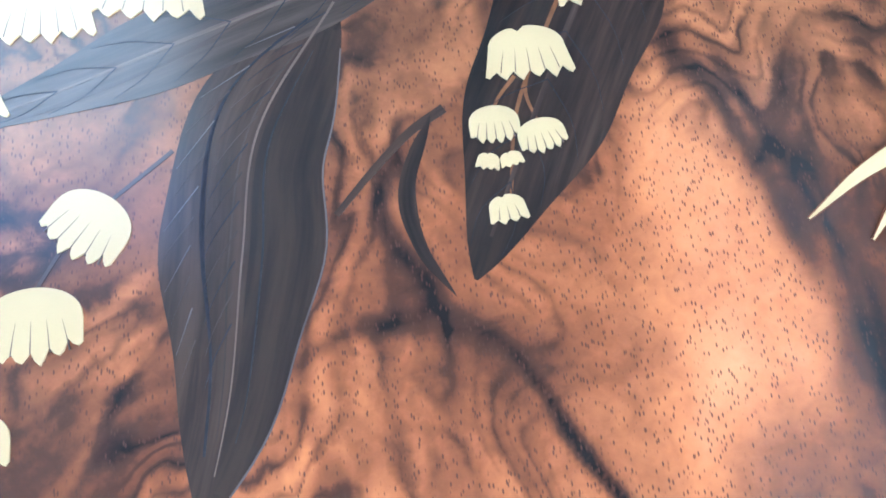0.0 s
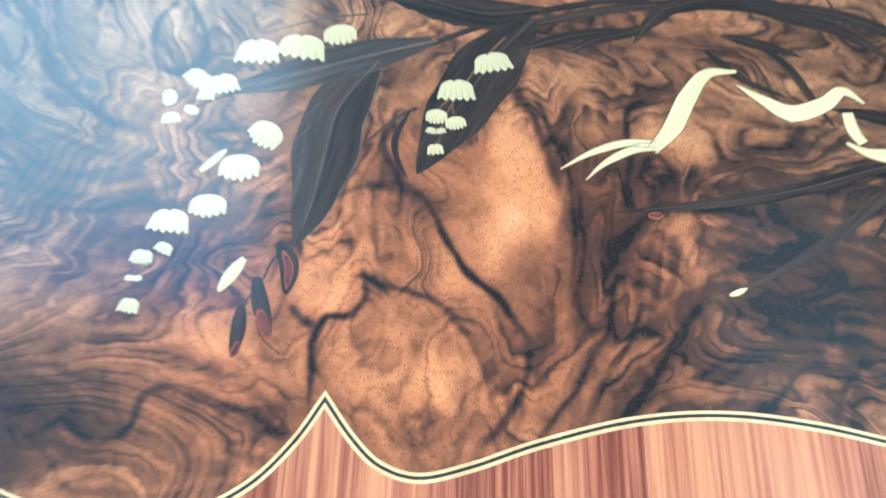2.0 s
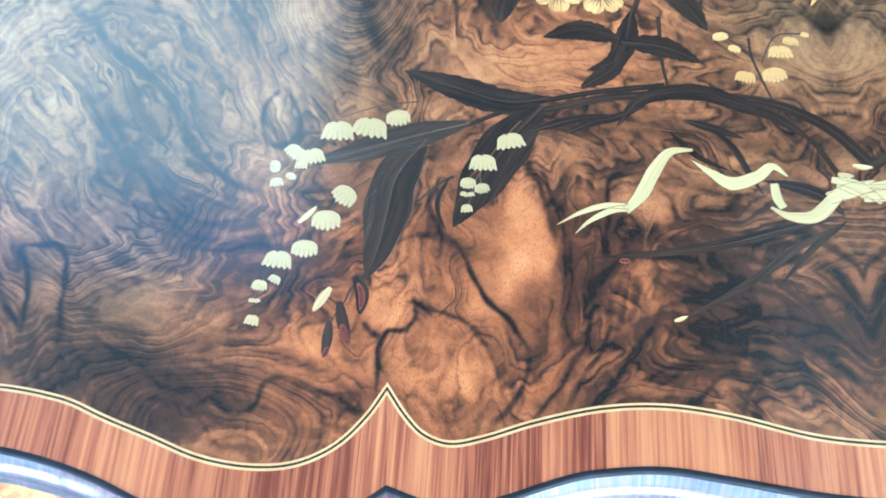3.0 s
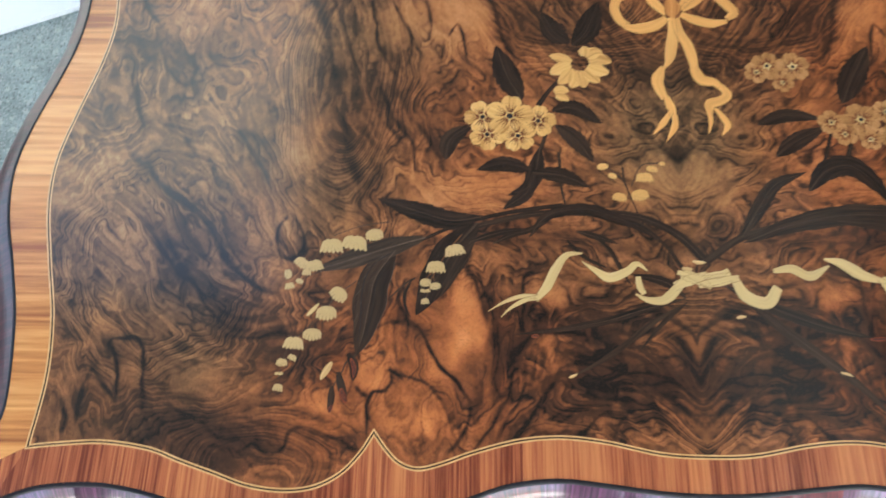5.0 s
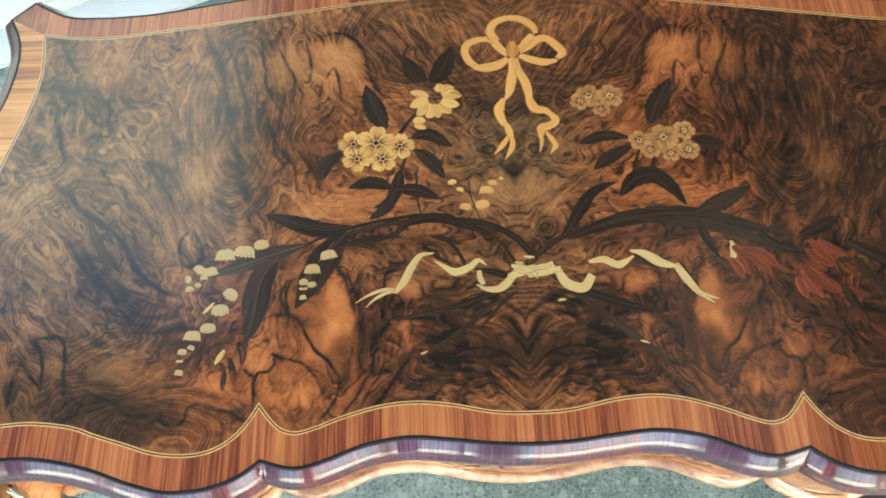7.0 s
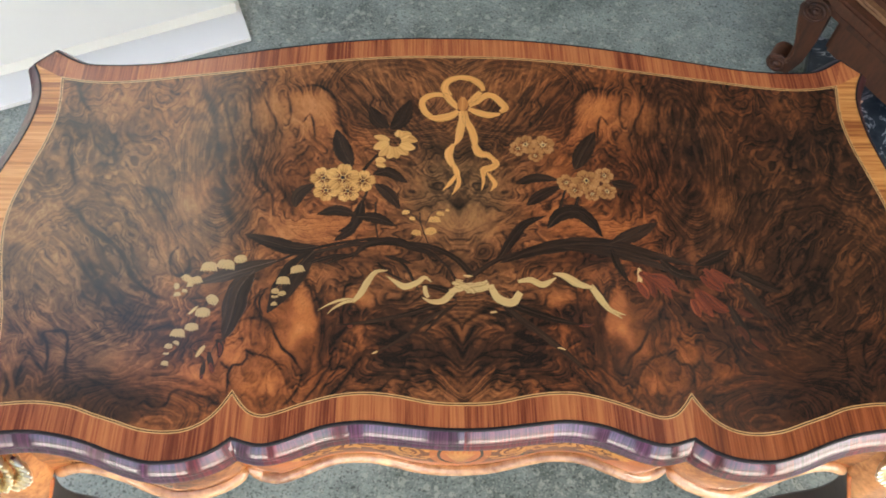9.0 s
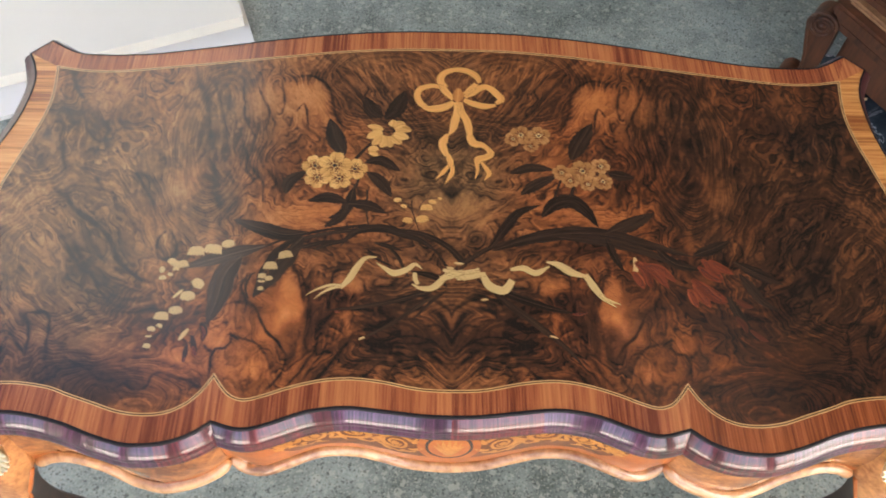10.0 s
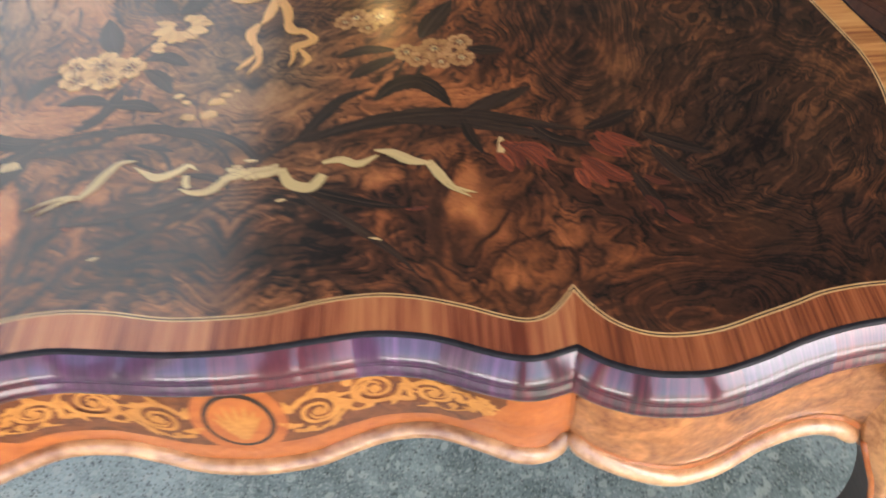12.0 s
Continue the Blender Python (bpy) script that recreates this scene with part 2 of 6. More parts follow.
gold = streaked("pale satinwood petals", (0.86, 0.52, 0.20), (0.72, 0.385, 0.125), (0.42, 0.19, 0.05), 500, 14, 0.8, contrast=0.8)
tan = streaked("tan petals", (0.61, 0.31, 0.122), (0.46, 0.21, 0.073), (0.25, 0.105, 0.035), 500, 14, 0.8, contrast=0.8)
red = streaked("red padauk wood", (0.39, 0.088, 0.034), (0.215, 0.045, 0.020), (0.09, 0.020, 0.010), 500, 14, 1.2)
dim_red = streaked("dark red padauk wood", (0.13, 0.032, 0.016), (0.075, 0.020, 0.011), (0.03, 0.010, 0.007), 500, 14, 1.2)
petal_edge = plain_wood("scorched petal edge", (0.22, 0.085, 0.028), (0.12, 0.045, 0.016), 120)
ribdark = streaked("dark rib wood", (0.085, 0.048, 0.030), (0.052, 0.029, 0.019), (0.028, 0.015, 0.011), 900, 30, 0.6)
cream = streaked("cream bud wood", (0.78, 0.54, 0.26), (0.66, 0.42, 0.18), (0.42, 0.25, 0.09), 500, 14, 0.5)
dark = leafwood
bellwood = bell_material()
apron_wood = plain_wood("amber burl apron veneer", (0.64, 0.24, 0.070), (0.16, 0.046, 0.015), 34, 1.0, 0.10, ior=1.6)
# base lightened to stand in for the bead's broad highlight
lip_wood = plain_wood("cross-grained lip veneer", (0.68, 0.36, 0.16), (0.26, 0.10, 0.038), 24, 1.0, 0.26, ior=1.8)
border_wood = plain_wood("orange border veneer", (0.56, 0.16, 0.035), (0.40, 0.10, 0.022), 40, 1.0, 0.08)
ground_wood = plain_wood("dark drawer ground veneer", (0.22, 0.066, 0.02), (0.09, 0.026, 0.01), 60, 1.0, 0.08)
arabesque = plain_wood("yellow arabesque inlay", (0.62, 0.255, 0.058), (0.44, 0.16, 0.034), 90, 1.0, 0.08)
carcase = plain_wood("dark carcase wood", (0.06, 0.028, 0.016), (0.03, 0.014, 0.009), 30, 0.0, 0.3, 0.6)
leg_wood = plain_wood("walnut leg veneer", (0.74, 0.34, 0.125), (0.28, 0.09, 0.032), 34, 1.0, 0.1)
leg_shade = plain_wood("leg veneer with painted shade", (0.055, 0.024, 0.014), (0.022, 0.010, 0.007), 30, 0.3, 0.3, 0.5)
walnut = plain_wood("dark carved walnut", (0.125, 0.040, 0.015), (0.040, 0.014, 0.006), 24, 0.12, 0.25, 0.5, (1, 1, 0.3))
walnut_pale = plain_wood("rubbed walnut edge", (0.36, 0.19, 0.09), (0.2, 0.09, 0.04), 40, 0.5, 0.2, 0.45)
gilt = gilt_material()
terrazzo = floor_material()
marble = marble_material()
wall_paint = plaster("wall plaster", (0.16, 0.145, 0.125))
ceiling_paint = plaster("ceiling boards", (0.11, 0.11, 0.105))
reflector_paint = plaster("pale reflector paint", (0.50, 0.50, 0.51))
concrete = plaster("pale concrete", (0.63, 0.67, 0.72))
haze_wall_paint = plaster("pale grey render", (0.37, 0.395, 0.425))
white_sheet = plaster("white packing sheet", (0.97, 0.965, 0.925), 0.96)
cream_board = plaster("cream painted board", (0.95, 0.925, 0.82), 0.95)


# ---- mesh helpers ----
def mesh_ob(name, verts, faces, material, parent=None, label="", uv=None, smooth=False):
    """A mesh object from vertices and faces, a child of parent where one is given."""
    me = bpy.data.meshes.new(name)
    me.from_pydata([tuple(v) for v in verts], [], [tuple(f) for f in faces])
    for m in (material if isinstance(material, (list, tuple)) else [material]):
        me.materials.append(m)
    if uv is not None:
        layer = me.uv_layers.new(name="map")
        for loop in me.loops:
            layer.data[loop.index].uv = uv[loop.vertex_index]
    if smooth:
        me.polygons.foreach_set("use_smooth", [True] * len(me.polygons))
    me.update()
    ob = new(name, me)
    if parent is not None:
        ob.parent = parent
    if label:
        tagged(ob, label)
    return ob


def part(name, bm, material, parent, label="", smooth=False):
    """Links a bmesh as one mesh object under a thing or a part."""
    me = bpy.data.meshes.new(name)
    bm.normal_update()
    bm.to_mesh(me)
    bm.free()
    me.materials.append(material)
    if smooth:
        me.polygons.foreach_set("use_smooth", [True] * len(me.polygons))
    ob = new(name, me)
    ob.parent = parent
    if label:
        tagged(ob, label)
    return ob


def thing(name, label, category, group="", kind=""):
    return tagged(new(name), label, category, group, kind)


def spline(pts, n):
    """n + 1 points, evenly spaced, on a smooth curve through pts."""
    p = np.array(pts, float)
    if len(p) == 2:
        s = np.linspace(0, 1, n + 1)[:, None]
        return p[0] * (1 - s) + p[1] * s
    q = np.vstack([2 * p[0] - p[1], p, 2 * p[-1] - p[-2]])
    out = []
    for i in range(1, len(q) - 2):
        t = np.linspace(0, 1, 24, endpoint=False)[:, None]
        a, b, c, d = q[i - 1], q[i], q[i + 1], q[i + 2]
        out.append(0.5 * (2 * b + (c - a) * t + (2 * a - 5 * b + 4 * c - d) * t ** 2 + (3 * b - a - 3 * c + d) * t ** 3))
    c = np.vstack(out + [p[-1:]])
    s = np.concatenate([[0], np.cumsum(np.linalg.norm(np.diff(c, axis=0), axis=1))])
    e = np.linspace(0, s[-1], n + 1)
    return np.stack([np.interp(e, s, c[:, j]) for j in range(c.shape[1])], 1)


def normals(c):
    d = np.gradient(c, axis=0)
    d /= np.linalg.norm(d, axis=1)[:, None] + 1e-9
    return np.stack([-d[:, 1], d[:, 0]], 1)


def band(name, c, hw, z, material, parent, label="", thick=0.0004):
    """A thin flat strip of veneer along c, hw to either side, with a skirt; v of its map runs along it."""
    n = normals(c)
    hw = np.asarray(hw, float) * np.ones(len(c))
    a, b = c + n * hw[:, None], c - n * hw[:, None]
    s = np.concatenate([[0], np.cumsum(np.linalg.norm(np.diff(c, axis=0), axis=1))])
    k = len(c)
    verts, uv = [], []
    for row, zz, side in ((a, z - thick, 1), (a, z, 1), (b, z, -1), (b, z - thick, -1)):
        for i in range(k):
            verts.append((row[i, 0], row[i, 1], zz))
            uv.append((side * hw[i], s[i]))
    faces = [(r * k + i, (r + 1) * k + i, (r + 1) * k + i + 1, r * k + i + 1) for r in range(3) for i in range(k - 1)]
    return mesh_ob(name, verts, faces, material, parent, label, uv)


def slab(name, outline, z0, z1, material, parent=None, label="", uv=None):
    """A flat plate with the given outline (counter-clockwise)."""
    k = len(outline)
    verts = [(p[0], p[1], z1) for p in outline] + [(p[0], p[1], z0) for p in outline]
    faces = [tuple(range(k)), tuple(range(2 * k - 1, k - 1, -1))] + [(i, k + i, k + (i + 1) % k, (i + 1) % k) for i in range(k)]
    if uv is not None:
        uv = list(uv) * 2
    return mesh_ob(name, verts, faces, material, parent, label, uv)


def box_bm(bm, x0, x1, y0, y1, z0, z1, bevel=0.0, m=None):
    r = bmesh.ops.create_cube(bm, size=1.0)
    vs = r["verts"]
    for v in vs:
        v.co = Vector((x0 + (v.co.x + 0.5) * (x1 - x0), y0 + (v.co.y + 0.5) * (y1 - y0), z0 + (v.co.z + 0.5) * (z1 - z0)))
    if bevel:
        es = list({e for v in vs for e in v.link_edges})
        vs = list({v for f in bmesh.ops.bevel(bm, geom=es, offset=bevel, segments=2, affect="EDGES")["faces"] for v in f.verts} | {v for v in vs if v.is_valid})
    if m is not None:
        bmesh.ops.transform(bm, matrix=m, verts=[v for v in vs if v.is_valid])
    return bm


def sweep(name, path, profile, material, parent, label="", smooth=True, n=None):
    """Sweeps a profile [(outward, z)] along a plan curve path (outward to the right of its run)."""
    p = np.array(path, float)
    n = -normals(p) if n is None else n
    verts, uv = [], []
    s = np.concatenate([[0], np.cumsum(np.linalg.norm(np.diff(p, axis=0), axis=1))])
    ps = np.concatenate([[0], np.cumsum(np.linalg.norm(np.diff(np.array(profile), axis=0), axis=1))])
    k = len(profile)
    for i in range(len(p)):
        for j, (o, z) in enumerate(profile):
            verts.append((p[i, 0] + n[i, 0] * o, p[i, 1] + n[i, 1] * o, z))
            uv.append((s[i], ps[j]))
    faces = [(i * k + j, i * k + j + 1, (i + 1) * k + j + 1, (i + 1) * k + j) for i in range(len(p) - 1) for j in range(k - 1)]
    return mesh_ob(name, verts, faces, material, parent, label, uv, smooth)


def tube(name, path, radii, material, parent, label="", sides=12, squash=1.0):
    """A round or oval bar along a path in space."""
    p = np.array(path, float)
    d = np.gradient(p, axis=0)
    verts = []
    for i in range(len(p)):
        t = Vector(d[i]).normalized()
        u = t.orthogonal().normalized() if abs(t.z) > 0.95 else t.cross(Vector((0, 0, 1))).normalized()
        w = t.cross(u)
        for j in range(sides):
            a = 2 * math.pi * j / sides
            verts.append(Vector(p[i]) + (u * math.cos(a) + w * math.sin(a) * squash) * radii[i])
    faces = [(i * sides + j, i * sides + (j + 1) % sides, (i + 1) * sides + (j + 1) % sides, (i + 1) * sides + j) for i in range(len(p) - 1) for j in range(sides)]
    faces += [tuple(range(sides - 1, -1, -1)), tuple(range((len(p) - 1) * sides, len(p) * sides))]
    return mesh_ob(name, verts, faces, material, parent, label, None, True)


# ---- the place: floor, and unseen walls and ceiling added to shape light ----
def structure_box(name, x0, x1, y0, y1, z0, z1, material, label, category):
    bm = box_bm(bmesh.new(), x0, x1, y0, y1, z0, z1)
    ob = part(name, bm, material, None, label)
    return tagged(ob, label, category, "", "structure")


structure_box("floor", -60, 60, -60, 60, -0.1, 0.0, terrazzo, "worn grey terrazzo floor with dark and pale chips", "floor")
# unseen pale ground, added for the front moulding to mirror
structure_box("pavement", -60, 60, -60, -2.4, 0.0, 0.004, concrete, "unseen pale ground outside, added for the moulding's reflections", "pavement")
# unseen walls that bound the light and what the tabletop mirrors
structure_box("wall_north", -1.2, 4.4, 5.5, 5.7, 0.0, 4.0, wall_paint, "unseen plain wall added behind the furniture to bound the reflections", "wall")
structure_box("wall_east", 4.4, 4.6, -2.4, 5.7, 0.0, 4.0, wall_paint, "unseen plain side wall added to close off light", "wall")
structure_box("wall_west", -2.8, -2.6, -2.4, -1.4, 0.0, 4.0, wall_paint, "unseen plain side wall added to close off light", "wall")
# added low wall, unseen: keeps bright sky out of the left moulding
structure_box("wall_low", -2.8, -2.6, -1.4, 1.6, 0.0, 0.8, wall_paint, "unseen low wall added so the left moulding mirrors less light", "wall")
# unseen beam, added to cut light from the front
structure_box("lintel", -2.8, 4.6, -2.4, -2.2, 3.6, 4.0, wall_paint, "unseen beam added to cut the sky's light from the front", "beam")
# the ceiling is unseen: its edges are set by the tabletop's haze
structure_box("ceiling", -2.8, -1.12, -2.4, 1.25, 4.0, 4.2, ceiling_paint, "unseen grey ceiling added to shape light and reflections on the tabletop", "ceiling")
# pale bay added as an unseen reflector for the veil on the right
structure_box("ceiling", 1.0, 1.85, -2.4, 1.9, 4.0, 4.2, reflector_paint, "unseen pale ceiling bay added to veil the tabletop's right side", "ceiling")
structure_box("ceiling", 1.0, 1.85, 1.9, 5.7, 4.0, 4.2, ceiling_paint, "unseen grey ceiling added to shape light and reflections on the tabletop", "ceiling")
structure_box("ceiling", 1.85, 4.6, -2.4, 5.7, 4.0, 4.2, ceiling_paint, "unseen grey ceiling added to shape light and reflections on the tabletop", "ceiling")
structure_box("ceiling", -1.12, 1.0, -2.4, 5.7, 4.0, 4.2, ceiling_paint, "unseen grey ceiling added to shape light and reflections on the tabletop", "ceiling")
# unseen tall wall, added for the pale haze mirrored in the tabletop
structure_box("wall_yard", -14, -1.2, 5.7, 5.9, 0.0, 12.0, haze_wall_paint, "unseen tall pale wall added for the haze on the tabletop", "wall")
# pillars added out of view to break the moulding's highlights
for px, half in ((-0.08, 0.19), (1.45, 0.18), (-1.5, 0.18)):
    structure_box("pillar", px - half, px + half, -2.46, -2.14, 0.004, 3.6, wall_paint, "unseen square pillar added to break up the moulding's reflections", "pillar")

# ---- the table: plan of its top ----
# Right half of the two outlines, from the middle of the front to the middle of the back.
INNER = [
    [(0, -0.0105), (0.035, -0.0088), (0.075, -0.001), (0.108, 0.002), (0.14, -0.001), (0.173, -0.0098), (0.197, -0.0185), (0.215, -0.0228), (0.229, -0.019), (0.2395, -0.0095), (0.2495, 0.0035)],
    [(0.2495, 0.0035), (0.259, -0.012), (0.273, -0.027), (0.292, -0.037), (0.315, -0.040), (0.342, -0.037), (0.37, -0.028), (0.395, -0.02), (0.42, -0.0115), (0.456, -0.007), (0.49, -0.009), (0.513, -0.0115)],
    [(0.513, -0.0115), (0.510, 0.042), (0.515, 0.09), (0.527, 0.14), (0.537, 0.19), (0.538, 0.235), (0.529, 0.285), (0.519, 0.335), (0.515, 0.375), (0.517, 0.405), (0.5225, 0.440)],
    [(0.5225, 0.440), (0.5225, 0.440)],
    [(0.5225, 0.440), (0.49, 0.4345), (0.457, 0.433), (0.42, 0.436), (0.382, 0.4415), (0.307, 0.453), (0.231, 0.465), (0.155, 0.4765), (0.078, 0.4835), (0, 0.485)],
]
OUTER = [
    [(0, -0.037), (0.036, -0.0355), (0.075, -0.031), (0.109, -0.028), (0.14, -0.031), (0.16, -0.036), (0.188, -0.0465), (0.208, -0.052), (0.223, -0.0515), (0.2455, -0.045)],
    [(0.2455, -0.045), (0.266, -0.059), (0.29, -0.0675), (0.313, -0.070), (0.333, -0.069), (0.363, -0.0605), (0.394, -0.049), (0.425, -0.041), (0.455, -0.037), (0.484, -0.038), (0.507, -0.042), (0.532, -0.052)],
    [(0.553, -0.032), (0.541, 0.0), (0.537, 0.02), (0.54, 0.056), (0.546, 0.096), (0.556, 0.138), (0.566, 0.18), (0.568, 0.225), (0.56, 0.27), (0.55, 0.315), (0.543, 0.36), (0.543, 0.41), (0.551, 0.44), (0.563, 0.463)],
    [(0.563, 0.463), (0.541, 0.486)],
    [(0.541, 0.486), (0.502, 0.465), (0.463, 0.4615), (0.424, 0.463), (0.386, 0.4675), (0.31, 0.482), (0.235, 0.497), (0.157, 0.509), (0.079, 0.5165), (0, 0.518)],
]
COUNTS = [60, 64, 90, 10, 100]


FLIP = np.array([-1, 1])


def half_run(k, pts, n):
    """One run of an outline; the runs that end on the middle line cross it squarely."""
    if k == 0:
        return spline([(-x, y) for x, y in pts[:0:-1]] + pts, 2 * n)[n:]
    if k == 4:
        return spline(pts + [(-x, y) for x, y in pts[-2::-1]], 2 * n)[:n + 1]
    return spline(pts, n)


def at_same(a, b, axis):
    """The points of a that lie level with those of b along one axis."""
    o = 1 - axis
    order = np.argsort(a[:, axis])
    v = np.clip(b[:, axis], a[order[0], axis], a[order[-1], axis])
    w = np.interp(v, a[order, axis], a[order, o])
    p = np.stack([v, w] if axis == 0 else [w, v], 1)
    p[0], p[-1] = a[0], a[-1]
    return p


def ease(run, far):
    """Moves the front of the right half a little further out, to fit the camera's view."""
    q = run.copy()
    q[:, 1] -= far * np.clip((q[:, 0] - 0.12) / 0.13, 0, 1) * np.clip((0.25 - q[:, 1]) / 0.2, 0, 1)
    return q


def swell(run, far):
    """Bellies the left end out a little more, to fit the camera's view."""
    q = run.copy()
    q[:, 0] -= far * np.exp(-((q[:, 1] - 0.26) / 0.10) ** 2) * np.clip((-q[:, 0] - 0.4) / 0.1, 0, 1)
    return q


def ring():
    """Matched points of the inner and the outer outline, run by run, once round."""
    a, b, s = [], [], []
    for k, (i, o, n) in enumerate(zip(INNER, OUTER, COUNTS)):
        q = half_run(k, o, n)
        if k == 3:
            p = np.repeat([i[0]], n + 1, 0)
        else:
            fine = half_run(k, i, 4 * n)
            s.append(fine[::2])
            p = at_same(fine, q, 1 if k == 2 else 0)
        a.append(p)
        b.append(q)
        if k == 1:       # the front corner's short side
            a.append(np.repeat([i[-1]], 11, 0))
            b.append(spline([o[-1], OUTER[2][0]], 10))
    left = lambda rs, far: [swell(x[::-1] * FLIP, far) for x in rs[::-1]]
    return [ease(x, 0.0045) for x in a] + left(a, 0.004), [ease(x, 0.0025) for x in b] + left(b, 0.010), [ease(x, 0.0045) for x in s] + left(s, 0.004)


def outward(runs):
    """Outward normals of a closed chain of runs, mitred where two runs meet."""
    ns = [-normals(r) for r in runs]
    for k in range(len(runs)):
        n0, n1 = ns[k - 1][-1].copy(), ns[k][0].copy()
        m = n0 + n1
        m = m / max(0.35, (m @ m) / 2)
        ns[k - 1][-1], ns[k][0] = m, m
    return ns


RUNS_IN, RUNS_OUT, RUNS_STRING = ring()
NORM_OUT, NORM_STRING = outward(RUNS_OUT), outward(RUNS_STRING)
inner_all = np.vstack([r[:-1] for r in RUNS_STRING])
outer_all = np.vstack([r[:-1] for r in RUNS_OUT])


def inside(poly, x, y):
    """Which of the points x, y lie inside the polygon."""
    hit = np.zeros(x.shape, bool)
    j = len(poly) - 1
    for i in range(len(poly)):
        (xi, yi), (xj, yj) = poly[i], poly[j]
        if yi != yj:
            hit ^= ((yi > y) != (yj > y)) & (x < (xj - xi) * (y - yi) / (yj - yi) + xi)
        j = i
    return hit


# ---- the figure of the walnut, on the left leaf of the book match ----
def lattice(seed):
    return np.random.RandomState(seed).rand(256, 256)


def value_noise(x, y, seed):
    g = lattice(seed)
    xi, yi = np.floor(x).astype(int), np.floor(y).astype(int)
    fx, fy = x - xi, y - yi
    fx, fy = fx * fx * fx * (fx * (fx * 6 - 15) + 10), fy * fy * fy * (fy * (fy * 6 - 15) + 10)
    xi, yi, xj, yj = xi % 256, yi % 256, (xi + 1) % 256, (yi + 1) % 256
    return (g[xi, yi] * (1 - fx) + g[xj, yi] * fx) * (1 - fy) + (g[xi, yj] * (1 - fx) + g[xj, yj] * fx) * fy


def fbm(x, y, scale, octaves, seed, gain=0.5):
    total, amp, norm = 0.0, 1.0, 0.0
    for o in range(octaves):
        total = total + amp * value_noise(x * scale + 17.3 * o + seed, y * scale + 9.1 * o - seed, seed + o)
        norm += amp
        amp *= gain
        scale *= 2.03
    return total / norm - 0.5


STEP = 0.001
gx = np.arange(0, 0.5475, STEP)
gy = np.arange(-0.075, 0.510, STEP)
U, V = np.meshgrid(-gx, gy, indexing="ij")
WU = U + 0.008 * fbm(U, V, 22, 4, 3) + 0.0016 * fbm(U, V, 90, 2, 5)
WV = V + 0.008 * fbm(U, V, 22, 4, 8) + 0.0016 * fbm(U, V, 90, 2, 9)
PU = WU + 0.030 * fbm(U, V, 34, 4, 21)
PV = WV + 0.030 * fbm(U, V, 34, 4, 27)
dark_lines = np.zeros_like(U)
soft_areas = np.zeros_like(U)


def streak(pts, w, strength):
    """A dark vein of the figure along a curve, feathered, its width uneven."""
    c = spline(pts, 28)
    x0, y0 = c.min(0) - 8 * w - 0.02
    x1, y1 = c.max(0) + 8 * w + 0.02
    m = (WU > x0) & (WU < x1) & (WV > y0) & (WV < y1)
    x, y = WU[m], WV[m]
    best = np.full(x.shape, 1e9)
    run = np.zeros(x.shape)
    side = np.zeros(x.shape)
    for i in range(len(c) - 1):
        a, d = c[i], c[i + 1] - c[i]
        t = np.clip(((x - a[0]) * d[0] + (y - a[1]) * d[1]) / (d @ d + 1e-12), 0, 1)
        e = np.hypot(x - a[0] - t * d[0], y - a[1] - t * d[1])
        near = e < best
        best[near], run[near] = e[near], ((i + t) / (len(c) - 1))[near]
        side[near] = (d[0] * (y - a[1]) - d[1] * (x - a[0]))[near]
    ends = np.clip(np.minimum(run, 1 - run) * 5 + 0.25, 0, 1)
    ww = w * (0.20 + 1.25 * np.clip(1.3 * fbm(x, y, 40, 4, 12) + 0.5, 0, 1))
    best = np.abs(best + 0.0011 * fbm(x, y, 160, 3, 15))
    ww = np.maximum(ww, 0.0013)
    fade = 0.35 + 1.2 * np.clip(1.2 * fbm(x, y, 46, 3, 14) + 0.35, 0, 0.7)
    halo = np.where(side > 0, np.exp(-best / (7.0 * ww)), np.exp(-best / (1.6 * ww)))
    s = strength * ends * fade * (0.95 * np.exp(-(best / ww) ** 2) + 0.34 * halo)
    dark_lines[m] = 1 - (1 - dark_lines[m]) * (1 - np.clip(s, 0, 0.95))


def patch(x, y, rx, ry, strength):
    """A paler (minus) or darker area of the figure."""
    soft_areas[:] += strength * np.exp(-(((PU - x) / rx) ** 2 + ((PV - y) / ry) ** 2) ** 1.7)


streak([(-0.473, 0.24), (-0.46, 0.231), (-0.446, 0.214), (-0.427, 0.198), (-0.411, 0.183), (-0.395, 0.167), (-0.381, 0.146), (-0.368, 0.132), (-0.351, 0.12), (-0.337, 0.114)], 0.0030, .9)
streak([(-0.439, 0.171), (-0.425, 0.15), (-0.407, 0.124), (-0.391, 0.101), (-0.368, 0.086), (-0.341, 0.083)], 0.0026, .75)
streak([(-0.458, 0.182), (-0.445, 0.167), (-0.431, 0.147), (-0.411, 0.127), (-0.396, 0.111), (-0.379, 0.099), (-0.355, 0.094), (-0.323, 0.099)], 0.0018, .65)
streak([(-0.375, 0.081), (-0.352, 0.076), (-0.331, 0.08), (-0.315, 0.087)], 0.0026, .5)
streak([(-0.339, 0.431), (-0.316, 0.384), (-0.303, 0.333), (-0.294, 0.297), (-0.288, 0.257), (-0.279, 0.224), (-0.272, 0.199), (-0.276, 0.174)], 0.0046, .4)
streak([(-0.314, 0.43), (-0.297, 0.376), (-0.281, 0.325), (-0.281, 0.284)], 0.003, .35)
streak([(-0.33, 0.183), (-0.339, 0.166), (-0.334, 0.147), (-0.32, 0.149), (-0.317, 0.166), (-0.328, 0.183)], 0.0019, .7)
